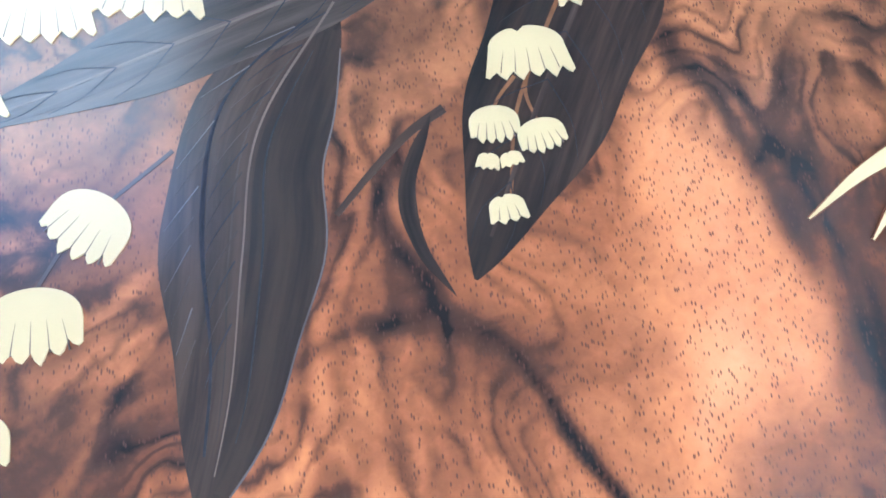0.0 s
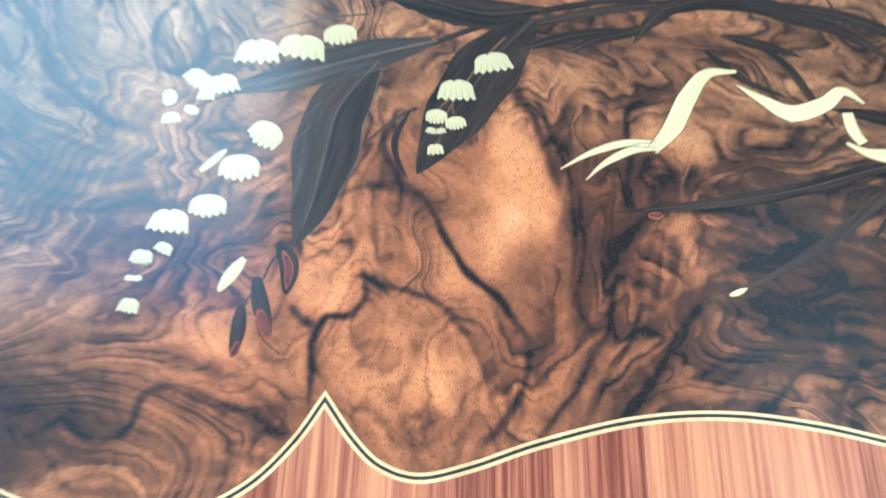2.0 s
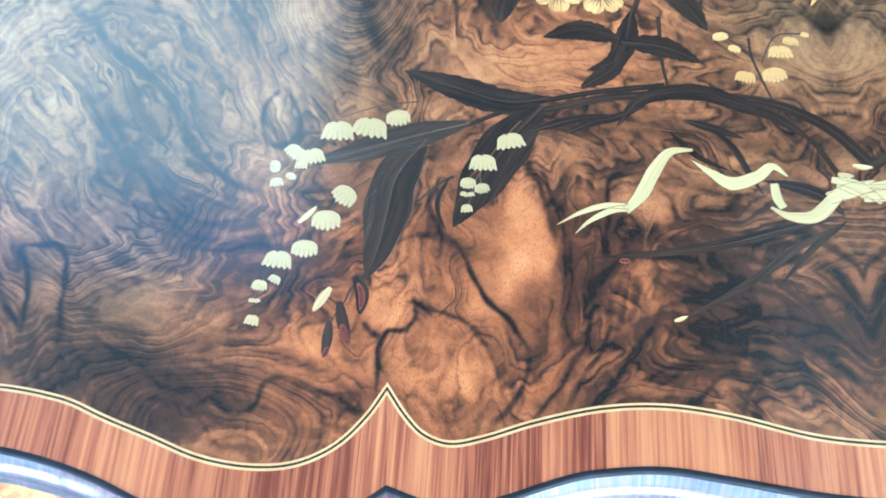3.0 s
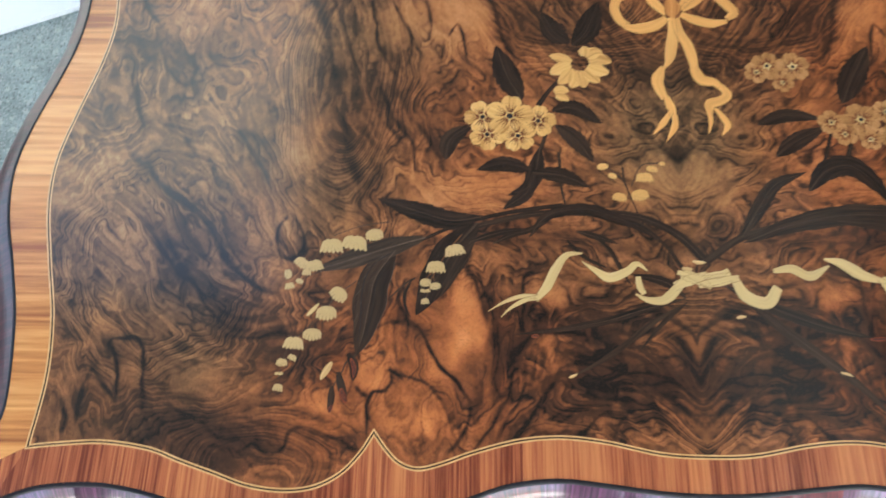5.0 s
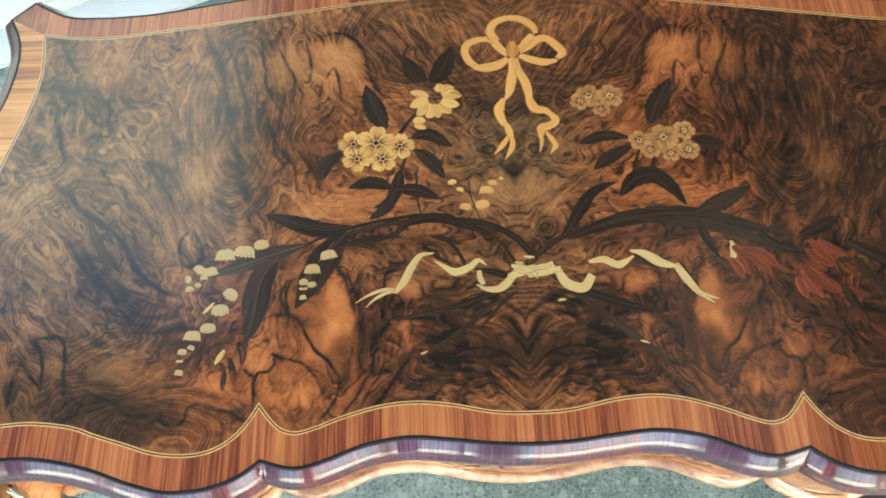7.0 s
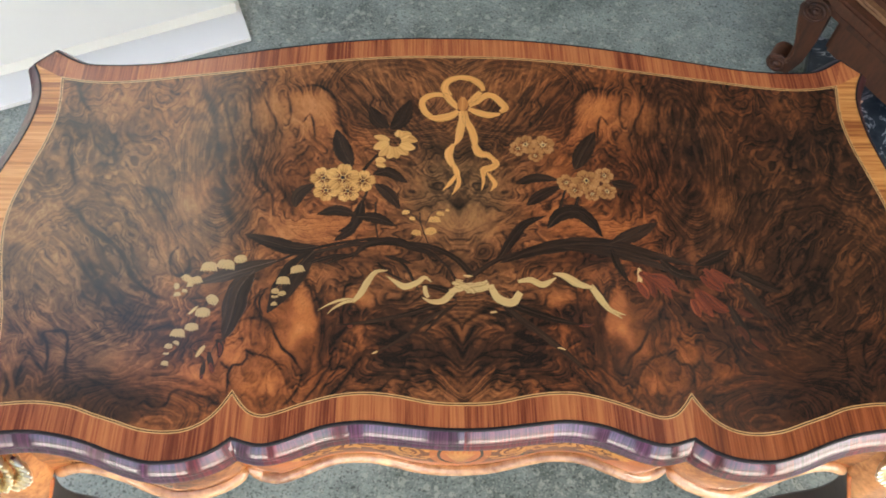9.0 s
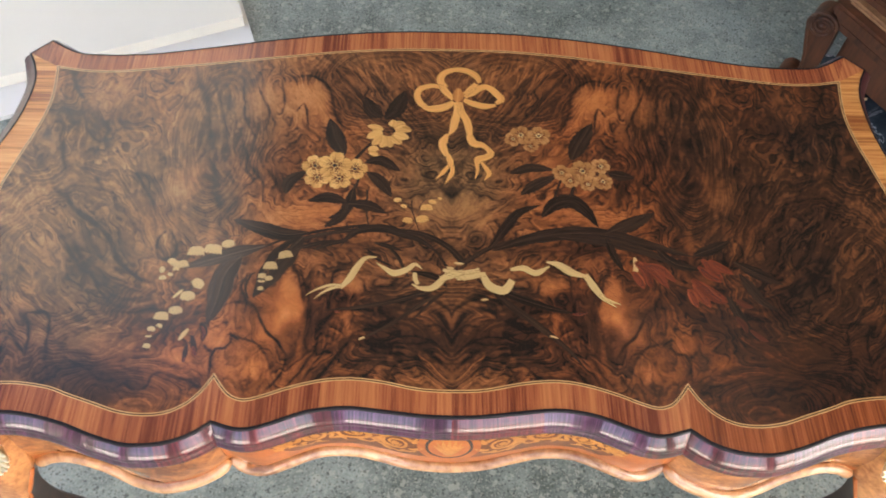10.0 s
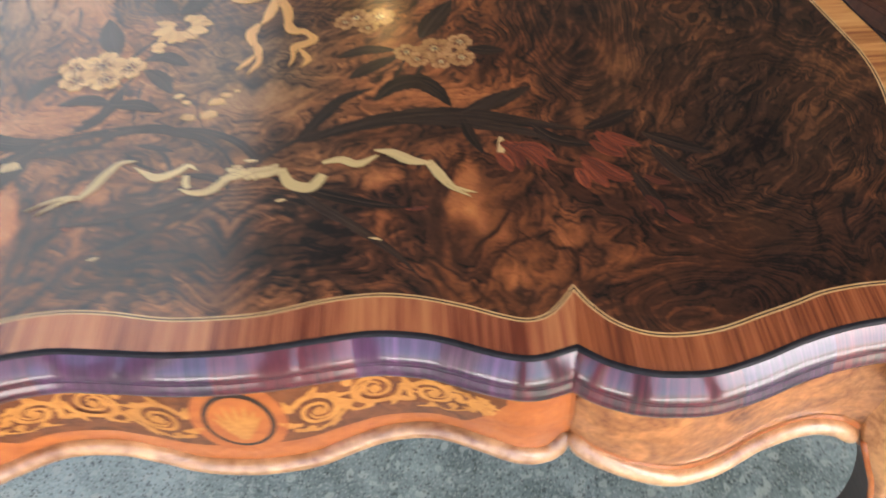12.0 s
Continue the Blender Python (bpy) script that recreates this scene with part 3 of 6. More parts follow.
streak([(-0.501, 0.433), (-0.489, 0.402), (-0.47, 0.379)], 0.0027, .6)
streak([(-0.497, 0.38), (-0.488, 0.361), (-0.475, 0.339)], 0.0042, .7)
streak([(-0.471, 0.365), (-0.456, 0.332), (-0.439, 0.315), (-0.431, 0.328), (-0.437, 0.349)], 0.0021, .6)
streak([(-0.421, 0.353), (-0.412, 0.338), (-0.398, 0.334)], 0.0018, .5)
streak([(-0.381, 0.423), (-0.371, 0.416), (-0.365, 0.419)], 0.0025, .5)
streak([(-0.487, 0.322), (-0.478, 0.287), (-0.47, 0.267)], 0.0017, .6)
streak([(-0.387, 0.272), (-0.365, 0.239), (-0.348, 0.206)], 0.0017, .7)
streak([(-0.38, 0.268), (-0.362, 0.258), (-0.348, 0.232)], 0.0039, .4)
streak([(-0.431, 0.259), (-0.42, 0.243), (-0.411, 0.239)], 0.002, .5)
streak([(-0.464, 0.058), (-0.465, 0.073), (-0.455, 0.074), (-0.442, 0.073), (-0.436, 0.053), (-0.432, 0.016)], 0.0016, .85)
streak([(-0.481, 0.005), (-0.481, 0.027), (-0.477, 0.047), (-0.465, 0.037), (-0.452, 0.023)], 0.0015, .8)
streak([(-0.465, 0.073), (-0.456, 0.048), (-0.454, 0.024)], 0.0015, .8)
streak([(-0.498, 0.028), (-0.49, 0.012), (-0.491, 0)], 0.002, .7)
streak([(-0.413, 0.023), (-0.401, 0.015), (-0.384, 0.008), (-0.368, -0.004), (-0.354, -0.013), (-0.339, -0.026)], 0.002, .75)
streak([(-0.354, -0.012), (-0.348, -0.011), (-0.342, -0.007), (-0.334, -0.012), (-0.326, -0.015)], 0.0014, .75)
streak([(-0.328, -0.017), (-0.317, -0.01), (-0.314, 0.001), (-0.303, 0.005), (-0.287, 0.002), (-0.272, -0.003), (-0.259, -0.011)], 0.001, .8)
streak([(-0.239, 0.051), (-0.231, 0.047), (-0.221, 0.045), (-0.21, 0.041)], 0.001, .8)
streak([(-0.239, 0.052), (-0.237, 0.041), (-0.243, 0.034), (-0.253, 0.032), (-0.256, 0.024), (-0.256, 0.011), (-0.255, 0)], 0.0011, .85)
streak([(-0.266, 0.037), (-0.261, 0.032), (-0.255, 0.03)], 0.0008, .6)
streak([(-0.229, 0.093), (-0.217, 0.085), (-0.209, 0.07), (-0.198, 0.054), (-0.188, 0.046), (-0.182, 0.038), (-0.177, 0.028)], 0.001, .9)
streak([(-0.177, 0.028), (-0.18, 0.012), (-0.188, -0.003), (-0.196, -0.013)], 0.0014, .6)
streak([(-0.21, 0.041), (-0.202, 0.033), (-0.197, 0.022), (-0.193, 0.011)], 0.0008, .6)
streak([(-0.24, -0.005), (-0.238, 0.001), (-0.233, 0.001), (-0.227, -0.007)], 0.0006, .5)
streak([(-0.255, 0.083), (-0.239, 0.09), (-0.223, 0.088), (-0.215, 0.082)], 0.002, .55)
streak([(-0.231, 0.125), (-0.235, 0.109), (-0.227, 0.093)], 0.0017, .5)
streak([(-0.172, 0.137), (-0.165, 0.115), (-0.16, 0.096), (-0.158, 0.076), (-0.16, 0.054)], 0.001, .5)
streak([(-0.156, 0.091), (-0.155, 0.067), (-0.158, 0.045), (-0.154, 0.029)], 0.001, .5)
streak([(-0.136, 0.085), (-0.133, 0.104), (-0.134, 0.126), (-0.129, 0.133), (-0.121, 0.133)], 0.0009, .6)
streak([(-0.107, 0.127), (-0.1, 0.121), (-0.095, 0.105)], 0.001, .45)
streak([(-0.11, 0.05), (-0.121, 0.033), (-0.131, 0.015), (-0.145, -0.004)], 0.0025, .8)
streak([(-0.143, 0.051), (-0.149, 0.029), (-0.162, 0.008), (-0.177, -0.01)], 0.0015, .7)
streak([(-0.133, 0.057), (-0.139, 0.03), (-0.155, 0.004)], 0.0011, .6)
streak([(-0.108, 0.044), (-0.093, 0.04), (-0.077, 0.032), (-0.055, 0.03), (-0.041, 0.025), (-0.022, 0.021)], 0.0013, .8)
streak([(-0.069, 0.057), (-0.057, 0.049), (-0.043, 0.041), (-0.027, 0.045), (-0.016, 0.043)], 0.0011, .75)
streak([(-0.099, 0.058), (-0.081, 0.059), (-0.066, 0.054), (-0.056, 0.059)], 0.0011, .6)
streak([(-0.113, 0.01), (-0.103, 0.016), (-0.095, 0.025), (-0.084, 0.028)], 0.0011, .6)
streak([(-0.1, -0.002), (-0.087, 0.008), (-0.076, 0.02), (-0.061, 0.02)], 0.0016, .7)
streak([(-0.068, -0.001), (-0.063, 0.013), (-0.056, 0.021)], 0.001, .6)
streak([(-0.056, 0.073), (-0.034, 0.086), (-0.014, 0.077), (-0.002, 0.06), (0.006, 0.043)], 0.0032, .75)
streak([(-0.072, 0.047), (-0.046, 0.051), (-0.021, 0.045), (0.005, 0.023)], 0.0023, .8)
streak([(-0.103, 0.047), (-0.072, 0.039), (-0.032, 0.033), (-0.01, 0.02), (0.004, 0.01)], 0.0023, .8)
streak([(-0.118, 0.011), (-0.098, 0.025), (-0.068, 0.026), (-0.033, 0.014)], 0.0023, .6)
streak([(-0.03, 0.062), (-0.015, 0.066), (-0.003, 0.051), (0.006, 0.034)], 0.002, .6)
streak([(-0.041, 0.106), (-0.018, 0.094), (-0.003, 0.083), (0.008, 0.061)], 0.0023, .7)
streak([(-0.214, 0.427), (-0.189, 0.432), (-0.17, 0.42), (-0.157, 0.396), (-0.145, 0.359), (-0.127, 0.338)], 0.0028, .8)
streak([(-0.276, 0.429), (-0.27, 0.383), (-0.264, 0.354), (-0.246, 0.325)], 0.0018, .6)
streak([(-0.263, 0.421), (-0.246, 0.39), (-0.235, 0.353), (-0.242, 0.335)], 0.0015, .45)
streak([(-0.226, 0.421), (-0.219, 0.39), (-0.221, 0.36)], 0.0015, .4)
streak([(-0.2, 0.367), (-0.188, 0.382), (-0.181, 0.338)], 0.0015, .5)
streak([(-0.232, 0.283), (-0.213, 0.256), (-0.201, 0.223)], 0.0023, .45)
streak([(-0.263, 0.325), (-0.249, 0.283), (-0.23, 0.256), (-0.223, 0.223)], 0.0017, .5)
streak([(-0.013, 0.252), (0.011, 0.232), (0.02, 0.213)], 0.0038, .5)
streak([(-0.182, 0.143), (-0.171, 0.12), (-0.165, 0.091)], 0.0021, .5)
streak([(-0.149, 0.053), (-0.133, 0.074), (-0.118, 0.085), (-0.081, 0.084)], 0.0024, .7)
streak([(-0.113, 0.053), (-0.087, 0.063), (-0.056, 0.073)], 0.002, .6)
patch(-0.18, 0.096, 0.0165, 0.0300, -.78)
patch(-0.201, 0.071, 0.0165, 0.022, -.6)
patch(-0.180, 0.064, 0.016, 0.022, -.45)
patch(-0.214, 0.083, 0.018, 0.007, .35)
patch(-0.234, 0.023, 0.0188, 0.0188, -.42)
patch(-0.205, 0.045, 0.020, 0.020, -.35)
patch(-0.335, -0.028, 0.030, 0.014, -.25)
patch(-0.294, 0.031, 0.0226, 0.0126, -.6)
patch(-0.209, 0.011, 0.01, 0.01, -.5)
patch(-0.249, 0.046, 0.015, 0.015, -.45)
patch(-0.322, 0.257, 0.0259, 0.0403, -.38)
patch(-0.237, 0.39, 0.045, 0.033, -.6)
patch(-0.182, 0.382, 0.024, 0.036, -.6)
patch(-0.439, 0.394, 0.042, 0.024, -.45)
patch(-0.508, 0.215, 0.0259, 0.0345, -.4)
patch(-0.457, 0.148, 0.0368, 0.0315, -.35)
patch(-0.276, 0.177, 0.0165, 0.0165, -.5)
patch(-0.015, 0.226, 0.0275, 0.0275, -.5)
patch(-0.447, 0.042, 0.0175, 0.011, -.5)
patch(-0.107, 0.113, 0.0158, 0.021, -.5)
patch(-0.239, 0.029, 0.03, 0.015, -.22)
patch(-0.361, 0.036, 0.045, 0.02, -.35)
patch(-0.083, 0.011, 0.02, 0.0125, -.15)
patch(-0.044, 0.002, 0.03, 0.011, -.2)
patch(-0.183, 0.204, 0.0385, 0.0248, -.35)
patch(-0.057, 0.052, 0.0631, 0.0263, .45)
patch(-0.086, 0.096, 0.0473, 0.021, .45)
patch(-0.09, 0.388, 0.0562, 0.0375, .35)
patch(-0.032, 0.328, 0.036, 0.024, .35)
patch(-0.318, 0.061, 0.0473, 0.0315, .35)
patch(-0.29, 0.291, 0.0345, 0.0748, .18)
patch(-0.488, 0.358, 0.036, 0.036, .3)
patch(-0.256, 0.133, 0.0788, 0.021, .3)
patch(-0.369, -0.014, 0.04, 0.02, .45)
patch(-0.159, 0.064, 0.035, 0.055, .35)
patch(-0.225, 0.15, 0.0496, 0.0165, .35)
patch(-0.139, 0.172, 0.0605, 0.0154, .35)
patch(-0.051, 0.165, 0.0578, 0.0147, .35)
patch(-0.009, 0.146, 0.033, 0.0165, .3)
patch(-0.385, 0.095, 0.0368, 0.0315, .3)
patch(-0.417, 0.006, 0.04, 0.02, .4)
patch(-0.399, 0.123, 0.0473, 0.042, .22)


# how the fibres run: a field of directions led by some fibres
def region(x, y, rx, ry):
    return np.exp(-(((U - x) / rx) ** 2 + ((V - y) / ry) ** 2))


COARSE = 5
CU, CV = U[::COARSE, ::COARSE], V[::COARSE, ::COARSE]
lead = np.zeros((2,) + CU.shape)


def grain(pts):
    """One leading fibre of the veneer; those near it run alongside."""
    c = spline(pts, 16)
    for a, b in zip(c[:-1], c[1:]):
        d = b - a
        far = (CU - (a[0] + b[0]) / 2) ** 2 + (CV - (a[1] + b[1]) / 2) ** 2
        w = np.hypot(*d) / (far + 0.00012) ** 1.6
        turn = 2 * math.atan2(d[1], d[0])
        lead[0] += w * math.cos(turn)
        lead[1] += w * math.sin(turn)


grain([(-0.484, 0.261), (-0.432, 0.205), (-0.393, 0.152), (-0.352, 0.120), (-0.312, 0.109)])
grain([(-0.510, 0.228), (-0.452, 0.174), (-0.415, 0.116), (-0.371, 0.081), (-0.320, 0.078)])
grain([(-0.524, 0.174), (-0.475, 0.130), (-0.434, 0.088), (-0.385, 0.057), (-0.329, 0.054)])
grain([(-0.512, 0.115), (-0.478, 0.088), (-0.439, 0.054), (-0.393, 0.037), (-0.332, 0.034)])
grain([(-0.462, 0.286), (-0.412, 0.205), (-0.372, 0.160), (-0.336, 0.138), (-0.309, 0.134)])
grain([(-0.498, 0.393), (-0.474, 0.329), (-0.447, 0.278)])
grain([(-0.455, 0.393), (-0.430, 0.321), (-0.396, 0.262), (-0.366, 0.206), (-0.353, 0.167)])
grain([(-0.405, 0.403), (-0.383, 0.330), (-0.352, 0.271), (-0.326, 0.206)])
grain([(-0.340, 0.404), (-0.338, 0.340), (-0.315, 0.271), (-0.299, 0.206)])
grain([(-0.304, 0.414), (-0.299, 0.340), (-0.296, 0.288), (-0.283, 0.238), (-0.265, 0.199)])
grain([(-0.270, 0.377), (-0.273, 0.305), (-0.264, 0.255), (-0.247, 0.214)])
grain([(-0.243, 0.396), (-0.236, 0.323), (-0.238, 0.263), (-0.220, 0.215)])
grain([(-0.187, 0.445), (-0.161, 0.379), (-0.129, 0.324), (-0.085, 0.273)])
grain([(-0.142, 0.456), (-0.118, 0.408), (-0.079, 0.352), (-0.029, 0.291)])
grain([(-0.089, 0.467), (-0.069, 0.418), (-0.039, 0.366), (-0.007, 0.326)])
grain([(-0.219, 0.378), (-0.189, 0.306), (-0.155, 0.264), (-0.119, 0.248)])
grain([(-0.185, 0.207), (-0.145, 0.207), (-0.091, 0.215), (-0.050, 0.208)])
grain([(-0.120, 0.264), (-0.078, 0.256), (-0.036, 0.216), (0.001, 0.169)])
grain([(-0.036, 0.265), (-0.008, 0.240), (0.006, 0.208)])
grain([(-0.075, 0.092), (-0.052, 0.068), (-0.033, 0.078), (-0.015, 0.061), (0.002, 0.034)])
grain([(-0.087, 0.064), (-0.056, 0.054), (-0.030, 0.046), (-0.012, 0.028), (0.003, 0.011)])
grain([(-0.101, 0.103), (-0.062, 0.099), (-0.027, 0.103), (0.003, 0.085)])
grain([(-0.135, 0.021), (-0.105, 0.039), (-0.068, 0.034), (-0.043, 0.018), (-0.025, 0.002)])
grain([(-0.075, 0.117), (-0.043, 0.121), (-0.017, 0.114), (0.003, 0.096)])
grain([(-0.147, 0.131), (-0.155, 0.088), (-0.157, 0.054), (-0.174, 0.008)])
grain([(-0.121, 0.131), (-0.136, 0.088), (-0.137, 0.061), (-0.162, 0.002)])
grain([(-0.168, 0.146), (-0.175, 0.102), (-0.187, 0.061), (-0.189, 0.002)])
grain([(-0.246, 0.088), (-0.234, 0.061), (-0.250, 0.034), (-0.257, 0.018)])
grain([(-0.232, 0.138), (-0.209, 0.099), (-0.187, 0.061), (-0.178, 0.021)])
grain([(-0.325, 0.008), (-0.299, 0.013), (-0.267, 0.002), (-0.248, -0.011)])
grain([(-0.434, 0.028), (-0.399, 0.002), (-0.353, -0.020), (-0.306, -0.020)])
grain([(-0.492, 0.034), (-0.490, 0.060), (-0.473, 0.067), (-0.459, 0.034), (-0.446, 0.002)])
grain([(-0.434, 0.002), (-0.432, 0.034), (-0.441, 0.060)])
grain([(-0.229, 0.176), (-0.190, 0.176), (-0.143, 0.165), (-0.109, 0.146)])
grain([(-0.290, 0.088), (-0.267, 0.102), (-0.245, 0.131), (-0.229, 0.168)])


def widen(c):
    """A coarse grid brought to the fine one."""
    i, j = np.arange(U.shape[0]) / COARSE, np.arange(U.shape[1]) / COARSE
    i0, j0 = np.minimum(i.astype(int), c.shape[0] - 2), np.minimum(j.astype(int), c.shape[1] - 2)
    fi, fj = (i - i0)[:, None], (j - j0)[None]
    at = lambda p, q: c[np.ix_(i0 + p, j0 + q)]
    return (at(0, 0) * (1 - fi) + at(1, 0) * fi) * (1 - fj) + (at(0, 1) * (1 - fi) + at(1, 1) * fi) * fj


flame = np.clip(1.3 * region(-0.03, 0.035, 0.12, 0.06), 0, 1)
swirl = np.clip(1.3 * region(-0.43, 0.15, 0.12, 0.13), 0, 1)
fan = np.clip(1.2 * region(-0.09, 0.40, 0.08, 0.08), 0, 1)
column = region(-0.29, 0.32, 0.06, 0.16)
length = np.hypot(lead[0], lead[1]) + 1e-9
angle = 0.5 * np.arctan2(widen(lead[1] / length), widen(lead[0] / length))
angle = angle + (1.8 - 1.0 * flame - 1.1 * swirl - 1.1 * fan) * fbm(U, V, 42, 3, 41) + (1.1 - 0.5 * fan) * fbm(U, V, 105, 2, 43)
DX, DY = np.cos(angle), np.sin(angle)


def combed(tex, steps):
    """A texture drawn out along the fibres."""
    total = tex.copy()
    count = 1
    for sign in (1.0, -1.0):
        px, py = np.meshgrid(np.arange(U.shape[0], dtype=float), np.arange(U.shape[1], dtype=float), indexing="ij")
        vx, vy = -sign * DX, sign * DY
        for s in range(steps):
            px, py = np.clip(np.abs(px + vx), 0, U.shape[0] - 1.01), np.clip(py + vy, 0, U.shape[1] - 1.01)
            i, j = px.astype(int), py.astype(int)
            fx, fy = px - i, py - j
            total += (tex[i, j] * (1 - fx) + tex[i + 1, j] * fx) * (1 - fy) + (tex[i, j + 1] * (1 - fx) + tex[i + 1, j + 1] * fx) * fy
            nx, ny = -DX[i, j], DY[i, j]
            keep = np.where(nx * vx + ny * vy < 0, -1.0, 1.0)
            vx, vy = nx * keep, ny * keep
            count += 1
    total /= count
    return total / total.std()


short = 1.9 * combed(fbm(WU, WV, 34, 4, 51, 0.5), 14)
long = 1.9 * combed(fbm(WU, WV, 62, 3, 57, 0.5), 26)
fibre = combed(fbm(U, V, 250, 3, 71, 0.55), 10)
silk = combed(fbm(U, V, 400, 2, 73, 0.5), 24)
led = np.clip(flame + swirl + fan + 0.5 * column, 0, 1)
run = short * (1 - led) + long * led
wave = 0.020 * np.exp(-((np.abs(U) - 0.052) / 0.028) ** 2) - 0.017 * np.exp(-(U / 0.016) ** 2) - 0.16 * np.clip(np.abs(U) - 0.075, 0, 1)
stripe = np.clip(1.4 * region(-0.290, 0.335, 0.034, 0.095), 0, 0.7)
run = run * (1 - stripe) + stripe * ((U + 0.29 * (V - 0.2) + 0.030 * fbm(WU, WV, 17, 4, 77)) / 0.0058 + 0.35 * run)
spread = np.clip(1.5 * region(-0.10, 0.415, 0.085, 0.06), 0, 0.8)
run = run * (1 - spread) + spread * ((0.86 * U + 0.51 * V + 0.016 * fbm(WU, WV, 26, 4, 79)) / 0.0043 + 0.3 * run)
rays = np.clip(1.4 * region(0, 0.238, 0.055, 0.036), 0, 0.8)
run = run * (1 - rays) + rays * (7.0 * np.arctan2(V - 0.268, np.abs(U) + 0.004) + 0.45 * run)
tongue = np.clip(1.5 * region(0, 0.048, 0.10, 0.045), 0, 0.85)
run = run * (1 - tongue) + tongue * ((V - wave + 0.010 * fbm(WU, WV, 30, 3, 65)) / 0.0050 + 0.35 * run)
eddy = np.clip(1.4 * region(-0.425, 0.155, 0.085, 0.10), 0, 0.75)
run = run * (1 - eddy) + eddy * ((np.hypot(U + 0.285, V - 0.295) + 0.022 * fbm(WU, WV, 24, 4, 67)) / 0.0082 + 0.7 * run)
bay = np.clip(1.4 * region(-0.335, -0.022, 0.050, 0.028), 0, 0.85)
run = run * (1 - bay) + bay * ((V + 0.35 * U + 0.016 * fbm(WU, WV, 22, 4, 83)) / 0.0085 + 0.25 * run)
fibre = np.tanh(1.1 * (fibre * (1 - np.clip(fan + 0.5 * swirl, 0, 1)) + 1.5 * silk * np.clip(fan + 0.5 * swirl, 0, 1)))
calm = np.clip(-1.0 * soft_areas + 0.55 * fbm(U, V, 9, 3, 33), 0, 0.9) * (1 - 0.9 * flame)
calm = np.clip(calm + 0.3 * region(-0.38, 0.0, 0.13, 0.05) + 1.3 * region(-0.186, 0.074, 0.026, 0.040), 0, 0.94)
cloud = np.abs(fbm(WU, WV, 26, 4, 99))
base = 0.465 + 0.34 * fbm(WU, WV, 14, 5, 81, 0.55) + 0.10 * np.clip(1 - cloud / 0.05, 0, 1) * (1 - calm)
figure = base + 0.42 * soft_areas + 0.10 * region(-0.236, 0.026, 0.03, 0.018) + 0.13 * region(-0.37, 0.0, 0.10, 0.045) + 0.10 * region(-0.02, 0.035, 0.13, 0.055)
figure = figure + (1.05 - figure) * np.clip(dark_lines * 1.1, 0, 1) * (figure < 1.0)
figure = np.clip(figure, 0.02, 1.05)
tone = np.clip(0.40 + 0.9 * fbm(U, V, 7, 3, 111) + 0.85 * region(-0.46, 0.25, 0.16, 0.2) + 0.5 * region(0, 0.27, 0.08, 0.06) + 0.3 * column - 0.8 * region(-0.21, 0.05, 0.1, 0.08), 0, 1)

writing_table = thing("writing_table", "serpentine walnut writing table with floral marquetry top and kingwood edge", "table")


def veneer_field():
    """The burl field inside the stringing, with its figure stored as two values."""
    xs = np.concatenate([-gx[:0:-1], gx])
    X, Y = np.meshgrid(xs, gy, indexing="ij")
    F = np.concatenate([figure[:0:-1], figure])
    T = np.concatenate([tone[:0:-1], tone])
    F = F + 0.29 * np.clip((X - 0.06) / 0.32, 0, 1)      # right half darkened in colour, standing in for its weaker sheen
    # more of this darkening is painted on at the lower right
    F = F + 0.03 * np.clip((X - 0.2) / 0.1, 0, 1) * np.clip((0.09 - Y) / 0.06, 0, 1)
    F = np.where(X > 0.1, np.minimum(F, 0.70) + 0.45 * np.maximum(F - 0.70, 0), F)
    # redder on the right too, for the angle of light on the grain
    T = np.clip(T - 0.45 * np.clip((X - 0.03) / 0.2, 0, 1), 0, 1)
    nx, ny = X.shape
    cx, cy = X[:-1, :-1] + STEP / 2, Y[:-1, :-1] + STEP / 2
    keep = inside(inner_all, cx, cy)
    i, j = np.nonzero(keep)
    quads = np.stack([i * ny + j, (i + 1) * ny + j, (i + 1) * ny + j + 1, i * ny + j + 1], 1)
    used = np.unique(quads)
    back = np.full(nx * ny, -1)
    back[used] = np.arange(len(used))
    quads = back[quads]
    me = bpy.data.meshes.new("veneer_field")
    co = np.stack([X.ravel()[used], Y.ravel()[used], np.full(len(used), H)], 1)
    me.vertices.add(len(used))
    me.vertices.foreach_set("co", co.ravel())
    me.loops.add(quads.size)
    me.loops.foreach_set("vertex_index", quads.ravel().astype(np.int32))
    me.polygons.add(len(quads))
    me.polygons.foreach_set("loop_start", np.arange(0, quads.size, 4, dtype=np.int32))
    me.update(calc_edges=True)
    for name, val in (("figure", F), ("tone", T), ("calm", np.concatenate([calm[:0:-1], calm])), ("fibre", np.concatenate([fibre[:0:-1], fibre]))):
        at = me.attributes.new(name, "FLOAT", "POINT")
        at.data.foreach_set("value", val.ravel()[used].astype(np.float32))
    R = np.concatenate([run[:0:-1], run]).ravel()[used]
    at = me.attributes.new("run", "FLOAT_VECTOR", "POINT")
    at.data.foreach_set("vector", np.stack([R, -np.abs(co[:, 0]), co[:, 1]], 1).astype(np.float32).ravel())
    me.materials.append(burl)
    ob = new("veneer_field", me)
    ob.parent = writing_table
    return tagged(ob, "book-matched burl walnut field with dark flames")


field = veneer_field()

# core board under the veneers
slab("top_board", outer_all * np.array([0.998, 0.998]), H - 0.036, H - 0.0012, carcase, writing_table, "dark board under the veneer")


def offset_ring(d):
    """The inner outline moved outwards by d."""
    return np.vstack([(r + n * d)[:-1] for r, n in zip(RUNS_STRING, NORM_STRING)])


